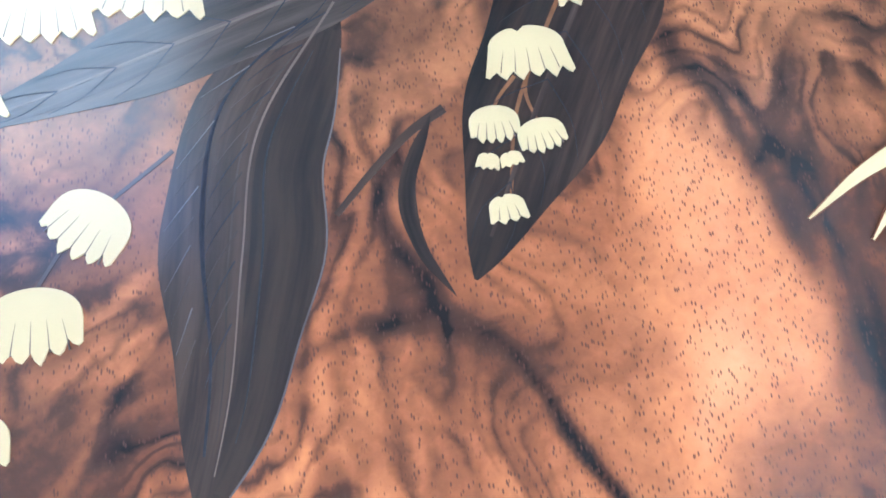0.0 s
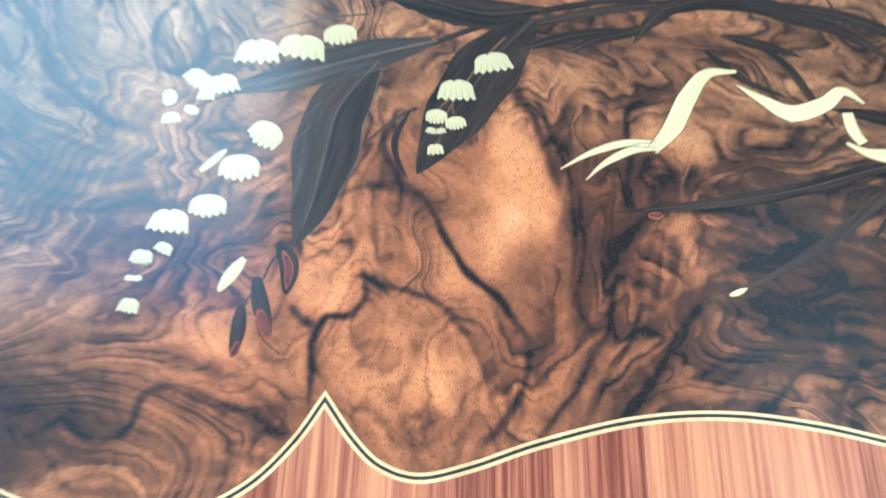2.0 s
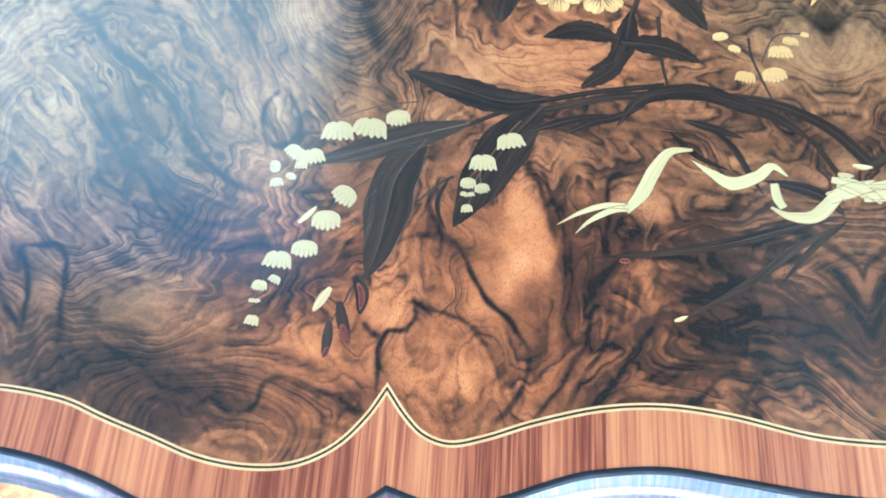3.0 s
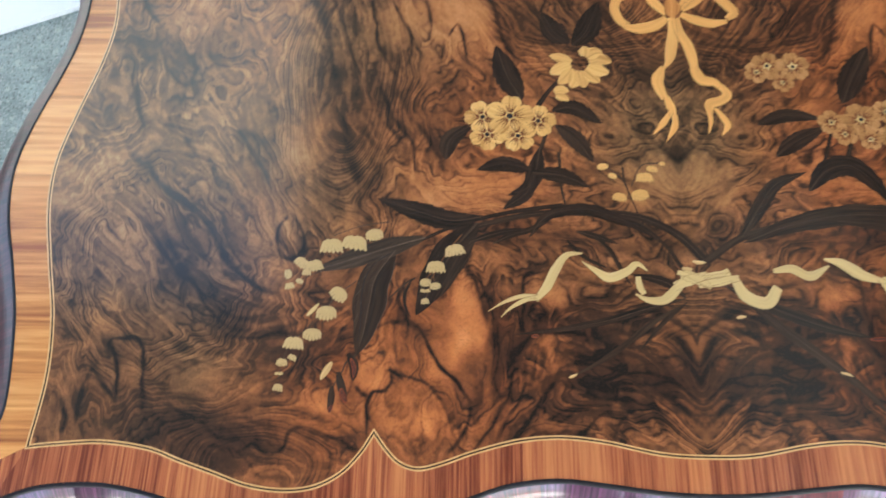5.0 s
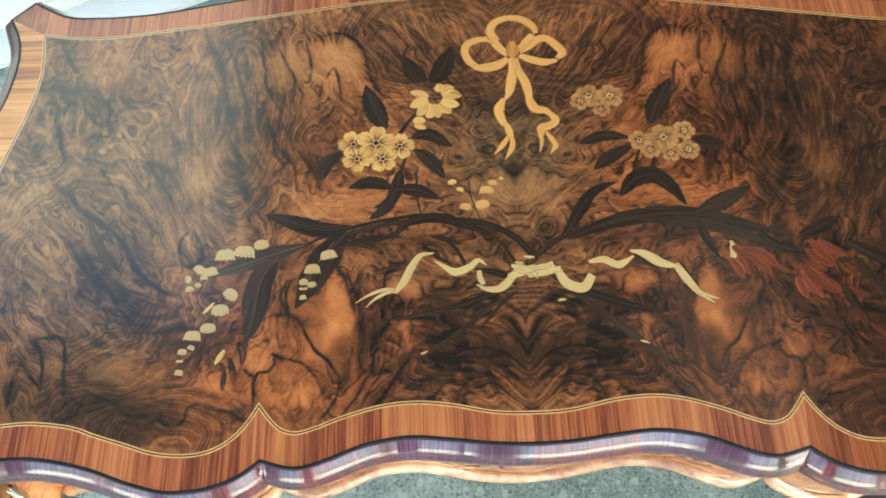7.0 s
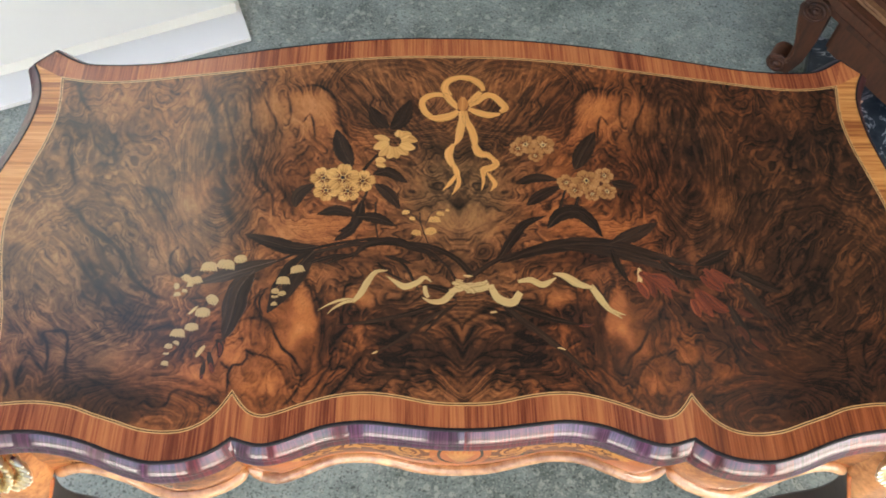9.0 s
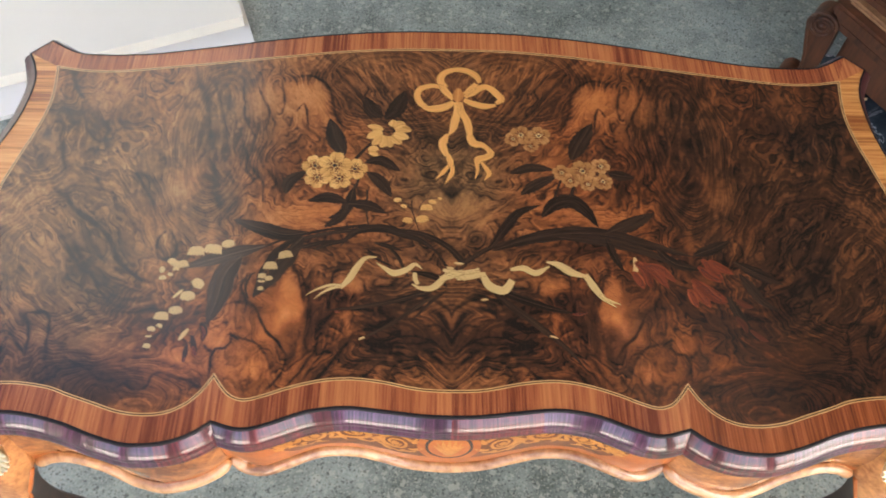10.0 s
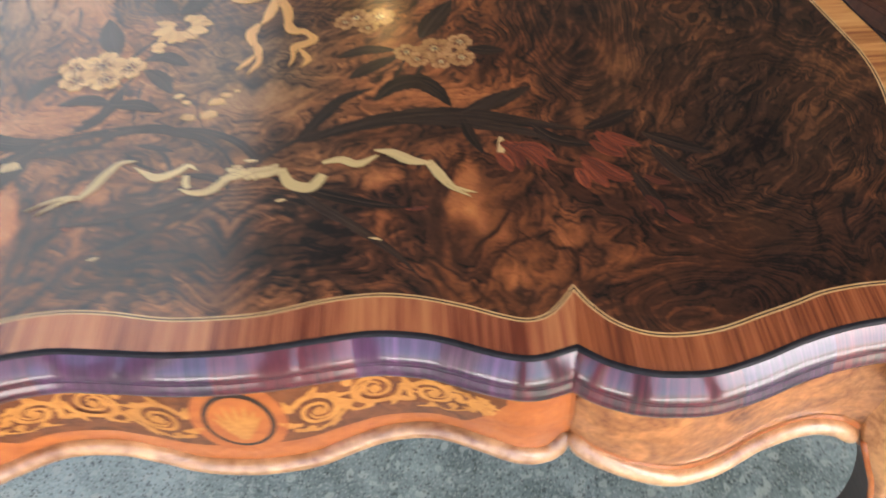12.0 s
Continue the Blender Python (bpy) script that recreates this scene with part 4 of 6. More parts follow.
def closed_strip(name, a, b, z, material, label):
    k = len(a)
    verts = [(p[0], p[1], z) for p in a] + [(p[0], p[1], z) for p in b] + [(p[0], p[1], z - 0.0006) for p in a] + [(p[0], p[1], z - 0.0006) for p in b]
    faces = []
    for i in range(k):
        j = (i + 1) % k
        faces += [(i, k + i, k + j, j), (2 * k + i, i, j, 2 * k + j), (k + i, 3 * k + i, 3 * k + j, k + j)]
    return mesh_ob(name, verts, faces, material, writing_table, label)


closed_strip("stringing", offset_ring(-0.0019), offset_ring(-0.0007), H + 0.00009, boxwood, "pale boxwood string line")
closed_strip("stringing", offset_ring(-0.0007), offset_ring(0.0005), H + 0.00008, olive, "dark stained string line")
closed_strip("stringing", offset_ring(0.0005), offset_ring(0.0018), H + 0.00009, boxwood, "pale boxwood string line")


def crossbanding():
    """Tulipwood cross-banding, laid in short pieces with the fibres across the band."""
    rng = random.Random(4)
    for k, (a, b) in enumerate(zip(RUNS_IN, RUNS_OUT)):
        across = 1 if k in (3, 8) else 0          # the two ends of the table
        w = b - a
        n = w / (np.linalg.norm(w, axis=1)[:, None] + 1e-9)
        p = a + n * 0.0017
        s = np.concatenate([[0], np.cumsum(np.linalg.norm(np.diff(b, axis=0), axis=1))])
        i = 0
        while i < len(a) - 1:
            step = rng.randint(4, 10) if len(a) > 20 else 10
            j = min(i + step, len(a) - 1)
            if len(a) - 1 - j < 3:
                j = len(a) - 1
            z = H + 0.00002 + rng.random() * 0.00004
            q0, q1 = p[i:j + 1], b[i:j + 1]
            k = j - i + 1
            verts = [(*v, z) for v in q0] + [(*v, z) for v in q1] + [(*v, z - 0.001) for v in q0] + [(*v, z - 0.001) for v in q1]
            uv = [(v[across], v[1 - across]) for v in np.vstack([q0, q1])]
            faces = [(m, k + m, k + m + 1, m + 1) for m in range(k - 1)]
            faces += [(0, 2 * k, 3 * k, k), (k - 1, 2 * k - 1, 4 * k - 1, 3 * k - 1)]
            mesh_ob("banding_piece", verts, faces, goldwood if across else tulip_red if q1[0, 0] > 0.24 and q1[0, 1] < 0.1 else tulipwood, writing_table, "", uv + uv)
            i = j


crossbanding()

PROFILE = [(-0.0004, H + 0.0003), (0.0016, H + 0.0003), (0.0026, H - 0.0004), (0.0032, H - 0.0024), (0.0066, H - 0.0054), (0.0098, H - 0.0090), (0.0126, H - 0.0130), (0.0140, H - 0.0166), (0.0140, H - 0.0188),
           (0.0132, H - 0.0206), (0.0138, H - 0.0226), (0.0152, H - 0.0256), (0.0160, H - 0.0292), (0.0152, H - 0.0330), (0.0124, H - 0.0362), (0.0112, H - 0.0385), (-0.004, H - 0.0390)]


def edge_moulding():
    """The kingwood edge in cross-grained lengths, with an ebonised fillet along its top."""
    rng = random.Random(9)
    for k, (b, nb) in enumerate(zip(RUNS_OUT, NORM_OUT)):
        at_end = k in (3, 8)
        broad = {3: 0.15, 8: 1.0}.get(k, 0.0) * np.sin(np.linspace(0, math.pi, len(b))) ** 0.5      # widened along the ends, the left most, to fit the camera's view
        i = 0
        while i < len(b) - 1:
            j = min(i + rng.randint(7, 15), len(b) - 1)
            if len(b) - 1 - j < 4:
                j = len(b) - 1
            seg, n = b[i:j + 1], nb[i:j + 1]
            lift = (rng.random() - 0.5) * 0.0003
            verts, uv = [], []
            run = 0.0
            for m in range(len(seg)):
                if m:
                    run += float(np.linalg.norm(seg[m] - seg[m - 1]))
                tight = 0.0002 if m in (0, len(seg) - 1) else 0.0
                for k, (o, z) in enumerate(PROFILE[3:]):
                    o2 = o + lift - tight + broad[i + m] * (o - PROFILE[3][0])
                    verts.append((seg[m, 0] + n[m, 0] * o2, seg[m, 1] + n[m, 1] * o2, z))
                    uv.append((run, k * 0.004))
            kk = len(PROFILE) - 3
            faces = [(m * kk + k, m * kk + k + 1, (m + 1) * kk + k + 1, (m + 1) * kk + k) for m in range(len(seg) - 1) for k in range(kk - 1)]
            mesh_ob("moulding_piece", verts, faces, (maroon if rng.random() < 0.48 else kingwood) if not at_end else dim_maroon, writing_table, "", uv, True)
            i = j
        sweep("fillet", b, PROFILE[:4], ebony, writing_table, n=nb)


edge_moulding()


# ---- marquetry on the field ----
LEVEL = [0]


def level(base):
    """Each inlay lies a hair above the one before."""
    LEVEL[0] += 1
    return H + 0.35 * base + LEVEL[0] * 4e-7


def leaf(pts, hw, kind):
    n = 36
    c = spline(pts, n)
    s = np.linspace(0, 1, n + 1)
    prof = np.sin(np.pi * np.clip(s, 0, 1) ** 0.85) ** 0.8
    saw = 0.16 * (1 - (s * 8) % 1.0) if (kind == "leaf" and 0.003 < hw) else 0.05 * np.sin(s * 19 + hw * 3000)
    prof = np.clip(prof, 0.02, 1) * (1 + saw)
    ob = band("inlay_leaf", c, hw * prof, level(0.00016), greyleaf if kind == "grey" else leafwood, field)
    nn = normals(c)
    if hw > 0.0025:
        band("leaf_rib", c[:-3], (0.00026 if kind == "big" else 0.00035 + hw * 0.035) * (1 - 0.7 * s[:-3]), level(0.00024), ribwood if kind in ("big", "grey") else ribdark, ob)
    if kind == "big":
        for f in (-0.62, -0.16, 0.34):
            line = c + nn * (hw * prof * f * (0.8 + 0.2 * np.sin(s * 5 + f * 9)))[:, None]
            band("leaf_line", line[4:-5], 0.00013 * np.sin(np.linspace(0.2, 3.0, n - 8)) + 0.00006, level(0.00024), (ebony if f != -0.16 else greyleaf), ob)
        side_c = c + nn * (hw * prof * 0.52)[:, None]
        band("leaf_half", side_c[2:-2], (hw * prof * 0.44)[2:-2], level(0.00018), darkleaf, ob)
        band("leaf_edge", (c + nn * (hw * prof * 0.985)[:, None])[3:-2], 0.00016, level(0.00026), greyleaf_pale, ob)
        fold = c - nn * (hw * prof * (0.50 + 0.12 * np.sin(s * 6.0)))[:, None]
        band("leaf_line", fold[2:-4], 0.00022, level(0.00026), ebony, ob)
        for k in range(4, n - 7, 2):
            m = max(k - 4, 1)
            p0, p1 = c[k] - nn[k] * hw * prof[k] * 0.48, c[m] - nn[m] * hw * prof[m] * 0.08
            band("leaf_vein", spline([p0, (p0 + p1) / 2 - nn[k] * hw * 0.03, p1], 6), np.linspace(0.00004, 0.00014, 7), level(0.00026), ebony if k % 4 == 0 else greyleaf, ob)
            p2 = c[k] - nn[k] * hw * prof[k] * 0.95
            p3 = c[m + 1] - nn[m + 1] * hw * prof[m + 1] * 0.62
            band("leaf_vein", spline([p2, (p2 + p3) / 2, p3], 6), np.linspace(0.00003, 0.00012, 7), level(0.00026), greyleaf_pale if k % 4 else greyleaf, ob)
    if kind in ("veined", "grey") or (kind == "leaf" and hw > 0.005):
        for k in range(5, n - 6, 4):
            for side in (-1, 1):
                a = c[k]
                m = min(k + 5, n)
                b = c[m] + nn[m] * side * hw * prof[m] * 0.85
                mid = (a + b) / 2 + nn[k] * side * hw * 0.12
                band("leaf_vein", spline([a, mid, b], 6), np.linspace(0.00011, 0.00004, 7), level(0.00024), ebony, ob)
    return ob


def stem(pts, hw, fine=ribdark):
    c = spline(pts, 30)
    ob = band("inlay_stem", c, hw * np.linspace(1, 0.6, 31), level(0.00012) if hw > 0.0008 else level(0.00027), leafwood if hw > 0.0008 else fine, field)
    if hw > 0.001:
        band("stem_line", c, hw * 0.12, level(0.00022), ribdark, ob)


def bud(pts, hw, wood):
    c = spline(pts, 14)
    s = np.linspace(0, 1, 15)
    ob = band("inlay_petal", c, hw * np.clip(np.sin(np.pi * (0.08 + 0.9 * s)) ** 0.7, 0.05, 1), level(0.00026), wood, field)
    if wood is red:
        nn = normals(c)
        for f in (-0.4, 0.05, 0.45):
            band("petal_line", (c + nn * (hw * f * np.sin(np.pi * s))[:, None])[2:-2], 0.00018, level(0.00032), ebony, ob)


def bell(x, y, w, turn):
    """A lily-of-the-valley bell: a cup with a notched crown and a toothed, flaring rim."""
    kind = int(abs(x) * 9000 + abs(y) * 7000) % 3
    h = w * (0.74 + 0.07 * math.sin(x * 900))
    teeth = 6 if w > 0.008 else 4
    flare = (0.05, 0.11, 0.02)[kind] * w
    pts = []
    for i in range(19):
        a = math.pi * i / 18
        dent = 0.10 * math.exp(-((a - (1.45, 1.75, 1.2)[kind]) / 0.13) ** 2) * (kind != 2)
        pts.append((0.48 * w * math.cos(a) * (1 - 0.10 * math.sin(a)), 0.46 * h * math.sin(a) ** 0.72 - dent * h))
    for i in range(teeth):
        t0, t1 = i / teeth, (i + 1) / teeth
        wob = 0.5 + 0.5 * math.sin(x * 3000 + i * 2.4)
        xa, xm = -0.5 * w - flare + t0 * (w + 2 * flare), -0.5 * w - flare + (t0 + t1) / 2 * (w + 2 * flare)
        sag = 1 - (t0 + t1 - 1) ** 2 * (0.35, 0.1, 0.5)[kind]
        if i:
            pts.append((xa, -0.375 * h * sag))
        pts.append((xm - 0.25 * w / teeth, -(0.47 + 0.02 * wob) * h * sag))
        pts.append((xm + 0.05 * w / teeth, -(0.50 + 0.06 * wob) * h * sag))
        pts.append((xm + 0.28 * w / teeth, -(0.45 + 0.02 * wob) * h * sag))
    ca, sa = math.cos(radians(turn)), math.sin(radians(turn))
    out = [(x + ca * px - sa * py, y + sa * px + ca * py) for px, py in pts]
    uv = [(px / w + kind * 0.13, 0.5 + py / h) for px, py in pts]
    z = level(0.00030)
    ob = slab("inlay_bell", out, z - 0.0004, z, gold if abs(x) < 0.12 else bellwood, field, "", uv)
    if w > 0.006:
        for i in range(1, teeth):
            px = (-0.5 + i / teeth) * w
            line = np.array([(px * 1.08, -0.39 * h), (px * 1.0, -0.22 * h), (px * 0.86, 0.02 * h)])
            line = np.stack([x + ca * line[:, 0] - sa * line[:, 1], y + sa * line[:, 0] + ca * line[:, 1]], 1)
            band("petal_line", spline(line, 4), np.linspace(0.00011, 0.00002, 5), level(0.00034), ribwood, ob)


def blossom(x, y, r, wood):
    """A five-petalled flower with dark cut lines between the petals."""
    turn = x * 400
    ring_pts = [(x + r * 0.98 * math.cos(a), y + r * 0.98 * math.sin(a)) for a in np.linspace(0, 2 * math.pi, 20, endpoint=False)]
    z = level(0.00026)
    ob = slab("inlay_blossom", ring_pts, z - 0.0004, z, petal_edge, field)
    for k in range(5):
        a = turn + k * 2 * math.pi / 5
        d = np.array((math.cos(a), math.sin(a)))
        e = np.array((-d[1], d[0]))
        c = np.array((x, y))
        shape = [(0.14, -0.10), (0.45, -0.40), (0.75, -0.50), (1.0, -0.36), (1.07, -0.13), (1.0, 0.02), (1.07, 0.15), (0.99, 0.36), (0.75, 0.49), (0.45, 0.40), (0.14, 0.10)]
        out = [c + d * r * u + e * r * v * 0.95 for u, v in shape]
        z = level(0.00034)
        slab("petal", out, z - 0.0003, z, wood, ob, "", [(v * r, u * r) for u, v in shape])
        for f in (-0.26, -0.09, 0.09, 0.26):
            band("petal_line", spline([c + d * r * 0.2 + e * r * f * 0.3, c + d * r * 0.68 + e * r * f], 5), np.linspace(0.00070, 0.00012, 6), level(0.00040), ground_wood, ob)
    z = level(0.00042)
    if wood is tan:
        star = [(x + r * (0.42 if i % 2 == 0 else 0.16) * math.cos(turn + i * math.pi / 5), y + r * (0.42 if i % 2 == 0 else 0.16) * math.sin(turn + i * math.pi / 5)) for i in range(10)]
        slab("flower_star", star, z - 0.0003, z - 0.00001, cream, ob)
    slab("flower_eye", [(x + r * 0.13 * math.cos(a), y + r * 0.13 * math.sin(a)) for a in np.linspace(0, 2 * math.pi, 10, endpoint=False)], z - 0.0003, z, ebony, ob)
    for k in range(5):
        a = turn + (k + 0.5) * 2 * math.pi / 5
        z = level(0.00043)
        slab("flower_stamen", [(x + r * 0.2 * math.cos(a) + r * 0.05 * math.cos(b), y + r * 0.2 * math.sin(a) + r * 0.05 * math.sin(b)) for b in np.linspace(0, 2 * math.pi, 6, endpoint=False)], z - 0.0003, z, holly, ob)


def ribbon(pts, widths, wood):
    n = 40
    c = spline(pts, n)
    hw = np.interp(np.linspace(0, 1, n + 1), np.linspace(0, 1, len(widths)), widths)
    ob = band("inlay_ribbon", c, hw, level(0.00036), wood, field)
    nn = normals(c)
    band("ribbon_edge", c + nn * (hw * 0.97)[:, None], 0.00013, level(0.00040), ground_wood, ob)
    band("ribbon_edge", c - nn * (hw * 0.97)[:, None], 0.00013, level(0.00040), ground_wood, ob)


stem([(-0.1, 0.196), (-0.139, 0.19), (-0.169, 0.183), (-0.195, 0.174), (-0.218, 0.163), (-0.238, 0.154)], 0.0021)
stem([(-0.006, 0.141), (-0.019, 0.162), (-0.04, 0.175)], 0.0018)
stem([(-0.102, 0.247), (-0.101, 0.215), (-0.098, 0.195)], 0.0015)
stem([(0.014, 0.146), (-0.007, 0.17), (-0.04, 0.186), (-0.084, 0.189), (-0.128, 0.187), (-0.172, 0.176)], 0.004)
stem([(0.014, 0.146), (0.047, 0.168), (0.093, 0.182), (0.149, 0.19)], 0.0033)
stem([(-0.119, 0.294), (-0.107, 0.312), (-0.092, 0.329)], 0.0024)
stem([(-0.13, 0.225), (-0.116, 0.254), (-0.11, 0.281)], 0.0023)
stem([(-0.048, 0.233), (-0.047, 0.218), (-0.04, 0.195), (-0.034, 0.179)], 0.0009)
stem([(-0.066, 0.235), (-0.052, 0.225), (-0.045, 0.212)], 0.0006)
stem([(-0.015, 0.237), (-0.032, 0.234), (-0.042, 0.214)], 0.0006)
stem([(-0.246, 0.179), (-0.269, 0.175), (-0.292, 0.166)], 0.0005)
stem([(-0.239, 0.16), (-0.272, 0.143), (-0.305, 0.132), (-0.316, 0.126)], 0.0005)
stem([(-0.27, 0.126), (-0.286, 0.113), (-0.295, 0.1), (-0.309, 0.084), (-0.319, 0.074)], 0.0004)
stem([(-0.319, 0.074), (-0.324, 0.06), (-0.327, 0.043)], 0.0004)
stem([(-0.185, 0.168), (-0.195, 0.155), (-0.204, 0.139), (-0.21, 0.126), (-0.213, 0.111)], 0.0005, petal_edge)
stem([(-0.2065, 0.135), (-0.2075, 0.130), (-0.206, 0.124)], 0.0004, petal_edge)
stem([(-0.209, 0.134), (-0.2125, 0.130), (-0.214, 0.127)], 0.0004, petal_edge)
stem([(-0.267, 0.064), (-0.274, 0.058), (-0.277, 0.05)], 0.0008)
stem([(-0.277, 0.05), (-0.282, 0.041), (-0.284, 0.034)], 0.0005)
stem([(0.141, 0.23), (0.151, 0.263)], 0.0029)
stem([(0.117, 0.217), (0.135, 0.27)], 0.0023)
leaf([(-0.24, 0.153), (-0.255, 0.129), (-0.259, 0.106), (-0.262, 0.083), (-0.267, 0.063)], 0.0138, "big")
leaf([(-0.215, 0.165), (-0.238, 0.158), (-0.267, 0.148), (-0.289, 0.14), (-0.308, 0.134)], 0.009, "grey")
leaf([(-0.172, 0.179), (-0.19, 0.156), (-0.204, 0.131), (-0.221, 0.097)], 0.015, "veined")
leaf([(-0.169, 0.184), (-0.195, 0.181), (-0.225, 0.19), (-0.257, 0.201)], 0.0088, "leaf")
leaf([(-0.129, 0.166), (-0.118, 0.182), (-0.103, 0.19), (-0.079, 0.192), (-0.056, 0.184), (-0.034, 0.175), (-0.014, 0.157)], 0.0051, "leaf")
leaf([(-0.225, 0.128), (-0.2305, 0.115), (-0.2295, 0.104), (-0.2245, 0.0945)], 0.0015, "leaf")
stem([(-0.2225, 0.129), (-0.229, 0.125), (-0.236, 0.1185), (-0.243, 0.111)], 0.0009)
leaf([(-0.159, 0.16), (-0.144, 0.168), (-0.128, 0.173), (-0.112, 0.181)], 0.0028, "leaf")
leaf([(-0.179, 0.161), (-0.154, 0.17), (-0.128, 0.174)], 0.003, "leaf")
leaf([(-0.118, 0.251), (-0.123, 0.226), (-0.13, 0.212), (-0.146, 0.205)], 0.0066, "leaf")
leaf([(-0.005, 0.114), (-0.014, 0.124), (-0.027, 0.13), (-0.048, 0.134)], 0.0036, "leaf")
leaf([(-0.005, 0.114), (-0.039, 0.104), (-0.07, 0.094), (-0.105, 0.087), (-0.142, 0.082)], 0.003, "leaf")
leaf([(-0.006, 0.109), (-0.032, 0.094), (-0.053, 0.077), (-0.076, 0.061), (-0.102, 0.047)], 0.0025, "leaf")
leaf([(-0.004, 0.111), (-0.025, 0.093), (-0.044, 0.071)], 0.0019, "leaf")
leaf([(-0.076, 0.169), (-0.063, 0.155), (-0.054, 0.136), (-0.047, 0.123)], 0.0022, "leaf")
leaf([(-0.099, 0.164), (-0.083, 0.148), (-0.065, 0.139)], 0.0019, "leaf")
leaf([(-0.09, 0.172), (-0.073, 0.167), (-0.056, 0.161)], 0.003, "leaf")
leaf([(-0.2, 0.239), (-0.196, 0.259), (-0.177, 0.274)], 0.0075, "leaf")
leaf([(-0.126, 0.229), (-0.15, 0.235), (-0.173, 0.229)], 0.0069, "leaf")
leaf([(-0.15, 0.192), (-0.13, 0.208), (-0.123, 0.229)], 0.0052, "leaf")
leaf([(-0.107, 0.289), (-0.087, 0.292), (-0.063, 0.276)], 0.0069, "leaf")
leaf([(-0.104, 0.274), (-0.087, 0.26), (-0.072, 0.237)], 0.0075, "leaf")
leaf([(-0.133, 0.3), (-0.146, 0.326), (-0.156, 0.359)], 0.0108, "leaf")
leaf([(-0.088, 0.362), (-0.102, 0.374), (-0.113, 0.397)], 0.0096, "leaf")
leaf([(-0.086, 0.359), (-0.072, 0.376), (-0.06, 0.409)], 0.0106, "leaf")
leaf([(-0.125, 0.227), (-0.1, 0.224), (-0.077, 0.213)], 0.0069, "leaf")
leaf([(0.149, 0.298), (0.16, 0.321), (0.181, 0.359)], 0.0108, "leaf")
leaf([(0.072, 0.276), (0.099, 0.285), (0.128, 0.282)], 0.0063, "leaf")
leaf([(0.084, 0.244), (0.105, 0.26), (0.13, 0.273)], 0.0072, "leaf")
leaf([(0.193, 0.279), (0.208, 0.275), (0.226, 0.272)], 0.0069, "leaf")
leaf([(0.046, 0.168), (0.064, 0.196), (0.08, 0.217), (0.107, 0.229)], 0.006, "leaf")
leaf([(0.107, 0.211), (0.124, 0.23), (0.145, 0.235), (0.162, 0.22), (0.174, 0.198)], 0.0092, "leaf")
leaf([(0.182, 0.19), (0.213, 0.203), (0.244, 0.22)], 0.0086, "leaf")
leaf([(0.047, 0.163), (0.087, 0.179), (0.138, 0.189), (0.187, 0.186), (0.235, 0.173), (0.281, 0.159)], 0.0088, "leaf")
leaf([(0.126, 0.183), (0.175, 0.179), (0.222, 0.166), (0.262, 0.146)], 0.0061, "leaf")
leaf([(0.182, 0.185), (0.188, 0.16), (0.198, 0.137)], 0.0044, "leaf")
leaf([(0.239, 0.169), (0.257, 0.15), (0.288, 0.141)], 0.0055, "leaf")
leaf([(0.281, 0.161), (0.306, 0.171), (0.328, 0.182)], 0.0066, "leaf")
leaf([(0.027, 0.125), (0.062, 0.107), (0.103, 0.091), (0.138, 0.083)], 0.0047, "leaf")
leaf([(0.042, 0.113), (0.071, 0.087), (0.099, 0.065), (0.115, 0.051)], 0.004, "leaf")
leaf([(0.056, 0.102), (0.085, 0.076), (0.122, 0.043), (0.143, 0.017)], 0.0035, "leaf")
leaf([(0.327, 0.153), (0.351, 0.138), (0.378, 0.124)], 0.0067, "leaf")
leaf([(0.33, 0.138), (0.35, 0.102), (0.367, 0.091)], 0.0058, "leaf")
leaf([(0.311, 0.109), (0.324, 0.073), (0.336, 0.052)], 0.0052, "leaf")
bud([(-0.2855, 0.0575), (-0.2895, 0.051), (-0.2935, 0.0435)], 0.0026, cream)
bud([(-0.273, 0.065), (-0.268, 0.055), (-0.268, 0.043)], 0.0038, dark)
bud([(-0.271, 0.061), (-0.268, 0.054), (-0.268, 0.045)], 0.0018, red)
bud([(-0.28, 0.05), (-0.277, 0.039), (-0.272, 0.026)], 0.0033, dark)
bud([(-0.277, 0.037), (-0.275, 0.031), (-0.272, 0.025)], 0.0025, red)
bud([(-0.284, 0.039), (-0.284, 0.028), (-0.285, 0.018)], 0.0028, dark)
bud([(-0.283, 0.024), (-0.284, 0.021), (-0.285, 0.018)], 0.0015, red)
bud([(-0.129, 0.081), (-0.126, 0.081), (-0.123, 0.081)], 0.0015, red)
bud([(-0.101, 0.048), (-0.098, 0.049), (-0.094, 0.051)], 0.0011, cream)
bud([(0.033, 0.098), (0.038, 0.099), (0.041, 0.099)], 0.0014, cream)
bud([(0.107, 0.055), (0.112, 0.054), (0.116, 0.052)], 0.0011, cream)
bud([(0.134, 0.082), (0.143, 0.082), (0.151, 0.084)], 0.0016, red)
bud([(0.212, 0.157), (0.212, 0.144), (0.208, 0.132)], 0.0032, cream)
bud([(0.003, 0.146), (0.008, 0.145), (0.014, 0.145)], 0.0016, cream)
bud([(-0.006, 0.14), (-0.002, 0.139), (0.003, 0.139)], 0.0017, cream)
bud([(0.212, 0.151), (0.223, 0.138), (0.226, 0.117)], 0.0061, red)
bud([(0.216, 0.15), (0.233, 0.138), (0.246, 0.117)], 0.0061, red)
bud([(0.221, 0.147), (0.24, 0.142), (0.255, 0.125)], 0.0052, red)
bud([(0.208, 0.138), (0.214, 0.127), (0.218, 0.116)], 0.0054, red)
bud([(0.29, 0.156), (0.299, 0.144), (0.31, 0.129)], 0.0054, red)
